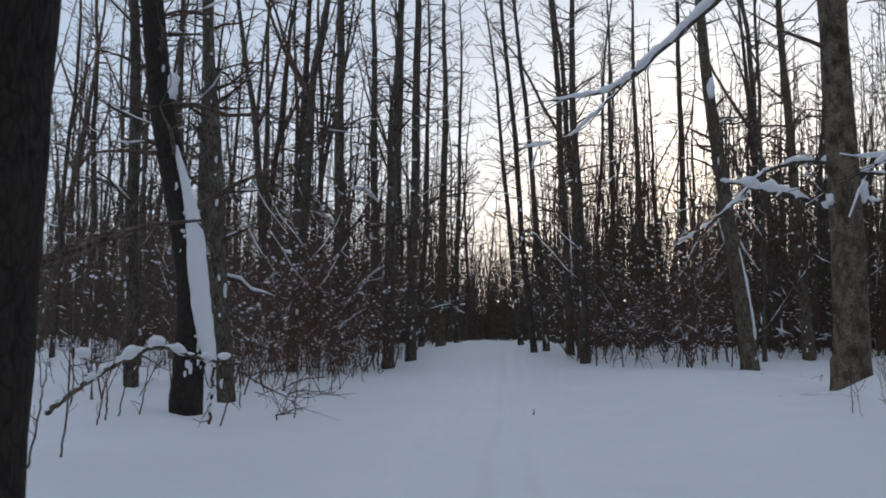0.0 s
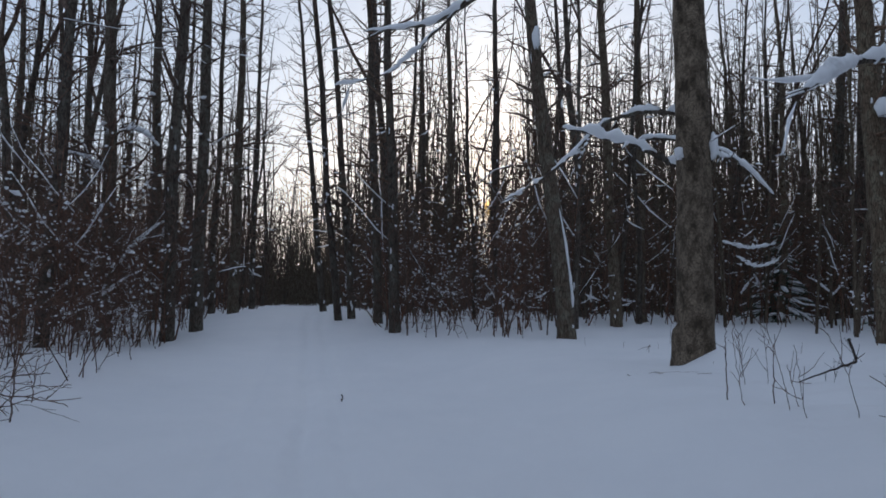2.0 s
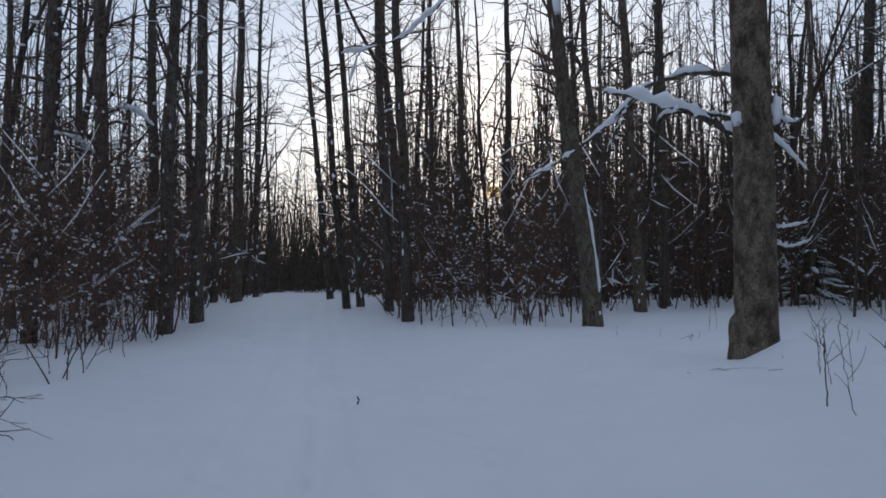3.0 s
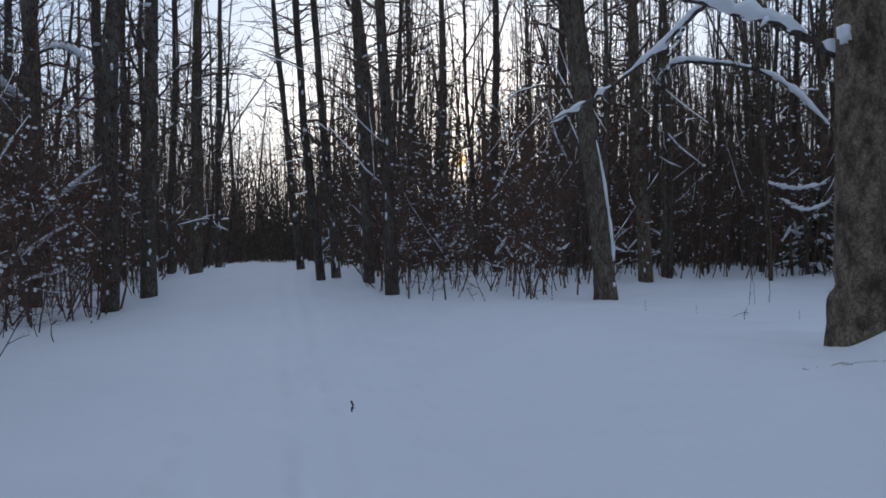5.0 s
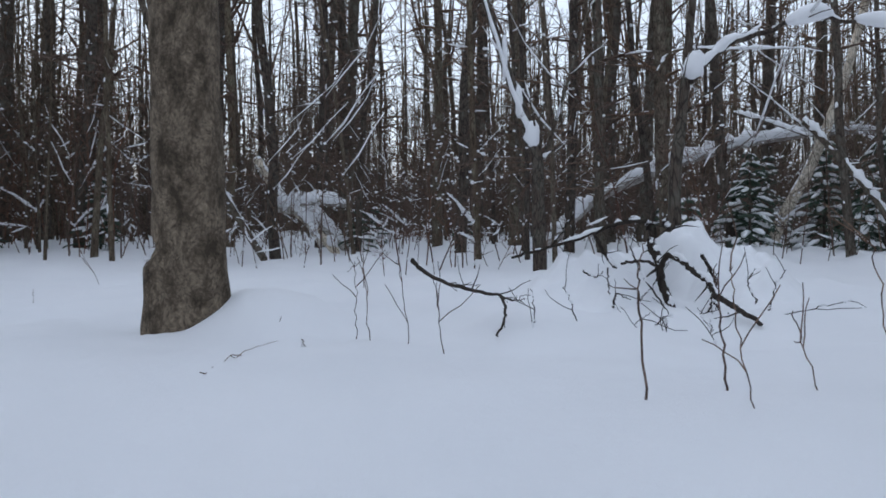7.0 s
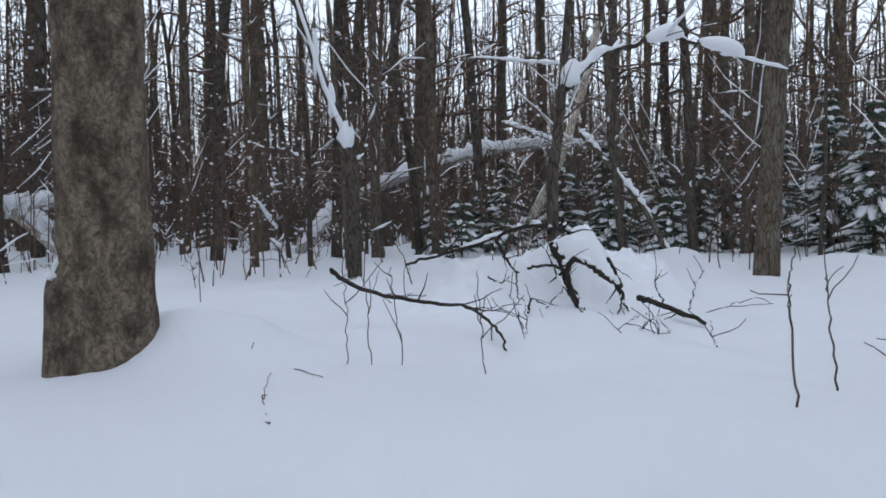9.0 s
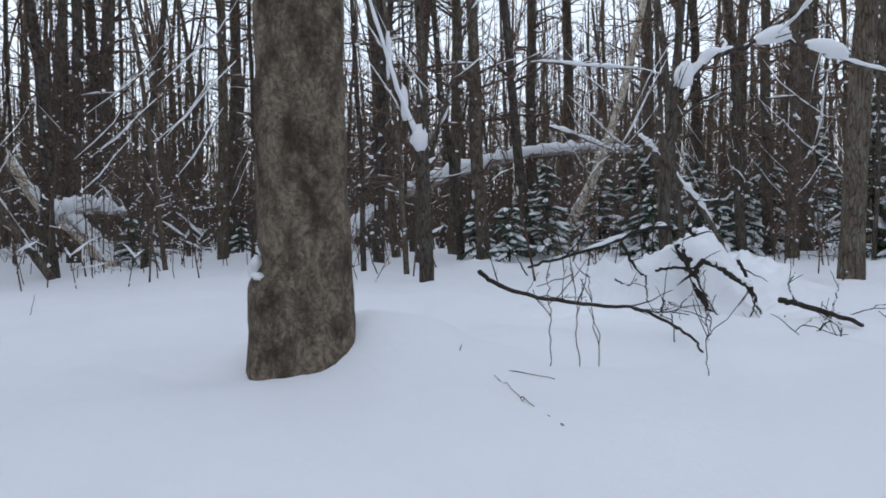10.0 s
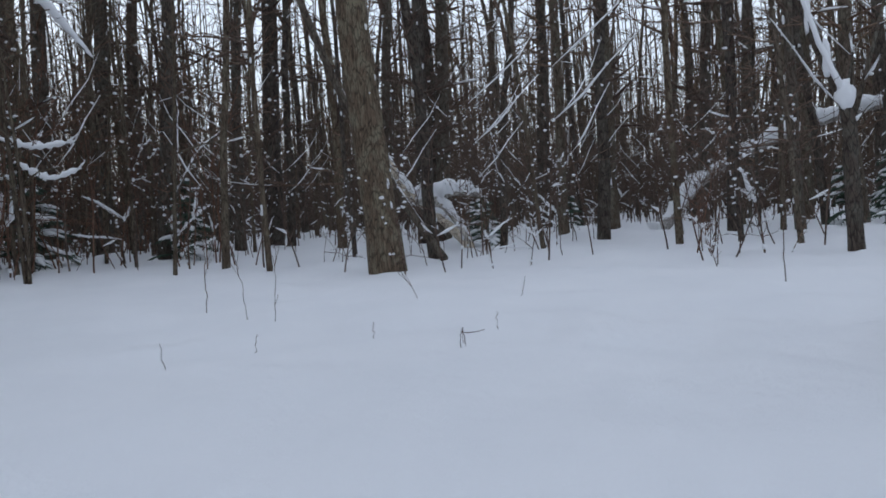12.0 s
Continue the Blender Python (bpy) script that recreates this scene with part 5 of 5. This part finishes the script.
pole_tree("leaning_pole", "dead pole leaning in the undergrowth, edged with snow", [(3.11, 29.64, 3.05), (4.04, 29.62, 1.58), (4.59, 29.59, 0.84)], 0.05, 3.11, 29.64, BARK_DARK, 0.008, top=0.5, twigs=4, category="branch")
pole_tree("leaning_pole", "dead pole leaning in the undergrowth, edged with snow", [(-0.16, 32.46, 4.77), (0.46, 32.52, 3.24), (0.89, 32.56, 0.80)], 0.05, -0.16, 32.46, BARK_DARK, 0.008, top=0.5, twigs=4, category="branch")
pole_tree("leaning_pole", "dead pole leaning in the undergrowth, edged with snow", [(-3.72, 32.86, 2.01), (-2.86, 33.04, 2.23), (-2.56, 33.10, 2.02)], 0.05, -3.72, 32.86, BARK_DARK, 0.008, top=0.5, twigs=4, category="branch")
pole_tree("leaning_pole", "dead pole leaning in the undergrowth, edged with snow", [(1.53, 31.59, 3.78), (2.33, 31.63, 2.20), (2.54, 31.63, 0.42)], 0.05, 1.53, 31.59, BARK_DARK, 0.008, top=0.5, twigs=4, category="branch")
pole_tree("leaning_pole", "dead pole leaning in the undergrowth, edged with snow", [(19.60, 30.74, 1.96), (20.00, 30.21, 3.11), (20.36, 29.72, 3.60)], 0.07, 19.60, 30.74, BARK_DARK, 0.025, top=0.5, twigs=4, category="branch")
pole_tree("leaning_pole", "dead pole leaning in the undergrowth, edged with snow", [(21.32, 30.09, 1.11), (21.15, 30.33, 2.23), (21.04, 30.49, 3.49)], 0.07, 21.32, 30.09, BARK_DARK, 0.025, top=0.5, twigs=4, category="branch")
pole_tree("leaning_pole", "dead pole leaning in the undergrowth, edged with snow", [(22.74, 12.55, 3.43), (22.68, 11.79, 3.17), (22.58, 10.98, 2.79)], 0.09, 22.74, 12.55, BARK_DARK, 0.03, top=0.5, twigs=4, category="branch")
pole_tree("leaning_pole", "thin dead pole crossing the stems", [(18.77, 13.61, 3.84), (18.77, 13.26, 4.23), (18.69, 12.15, 4.12), (18.57, 11.17, 4.01)], 0.05, 18.77, 13.61, BARK_DARK, 0.03, top=0.5, twigs=4, category="branch")
pole_tree("fallen_log", "log end under snow in the stand", [(20.82, 24.45, 1.37), (21.11, 23.95, 1.49), (21.42, 23.37, 1.61)], 0.22, 20.82, 24.45, BIRCH, 0.12, top=0.5, twigs=0, category="branch")
pole_tree("fallen_log", "log end under snow in the stand", [(20.94, 24.26, 1.36), (21.16, 23.85, 1.22), (21.43, 23.35, 0.34)], 0.24, 20.94, 24.26, BIRCH, 0.1, top=0.5, twigs=0, category="branch")


# ---- young spruces under snow ----
def spruce(height, seed):
    rnd = random.Random(seed)
    np.random.seed(seed)
    thing = tagged(new("young_spruce"), "young dark-green spruce with snow on its drooping boughs", "spruce", "young spruces")
    stem, green, white = Geo(), Geo(), Geo()
    stem.tube([(0, 0, -0.2), (0.02, 0, height * 0.5), (0, 0.02, height)], [0.045 * height / 3, 0.03, 0.006], 6)
    for lvl in range(int(height * 4)):
        z = 0.2 + (height - 0.25) * lvl / (height * 4)
        reach = (height - z) * 0.36 + 0.12
        for b in range(5):
            a = rnd.uniform(0, 6.3)
            pts = wander((0, 0, z), (math.cos(a), math.sin(a), rnd.uniform(-0.15, 0.3)), reach * rnd.uniform(0.6, 1.1), 6, 0.1, 0.06, rnd)
            for i in range(1, 6):
                w = 0.03 + 0.05 * reach * (1 - abs(i - 3) / 5)
                for side in (-1, 1, 0):
                    ax = pts[i] + np.array((-math.sin(a), math.cos(a), 0)) * side * w * 1.5
                    tip = ax + (pts[i] - pts[i - 1]) * 0.9 + np.array((-math.sin(a) * side * w * 1.6, math.cos(a) * side * w * 1.6, -0.05))
                    green.tube([pts[i - 1], ax * 0.5 + pts[i] * 0.5, tip], [0.01, 0.022, 0.006], 3, tip=False)
            if rnd.random() < 0.85:
                # a pad of snow that follows the bough and sags over its end
                w = 0.05 + 0.09 * min(reach, 1.2) * rnd.uniform(0.5, 1.0)
                white.tube(pts[2:] + np.array((0, 0, 0.04)), np.array((0.5, 1.0, 0.9, 0.5)) * w, 6, 0.3, 0.5)
    part("trunk", stem, BARK_DARK, thing)
    part("foliage", green, needle, thing)
    tagged(part("snow_load", white, SNOW, thing, "pads of snow on the boughs"), kind="stuff")
    return thing


SPRUCES = [(26.7, 5.8, 3.4), (23.9, 4.1, 4.6), (21.7, 4.0, 3.8), (28.1, 3.8, 4.2), (22.6, 13.6, 1.7), (23.9, 23.7, 1.6), (26.2, 24.5, 1.7), (28.9, 22.2, 1.6), (18.5, 34.8, 4.3), (21.3, 31.8, 2.6), (25.4, 12.4, 2.8), (27.6, 10.6, 3.4), (24.4, 9.7, 2.2), (27.2, 7.7, 3.2), (25.0, 7.1, 2.6), (28.6, 9.2, 3.6), (23.2, 8.3, 1.8), (29.5, 12.2, 3.0), (26.5, 9.1, 2.8), (26.7, 12.9, 2.0), (24.8, 14.4, 1.9), (26.8, 13.0, 2.1)]
for n, (x, y, h) in enumerate(SPRUCES):
    place(spruce(h, 900 + n), x, y)
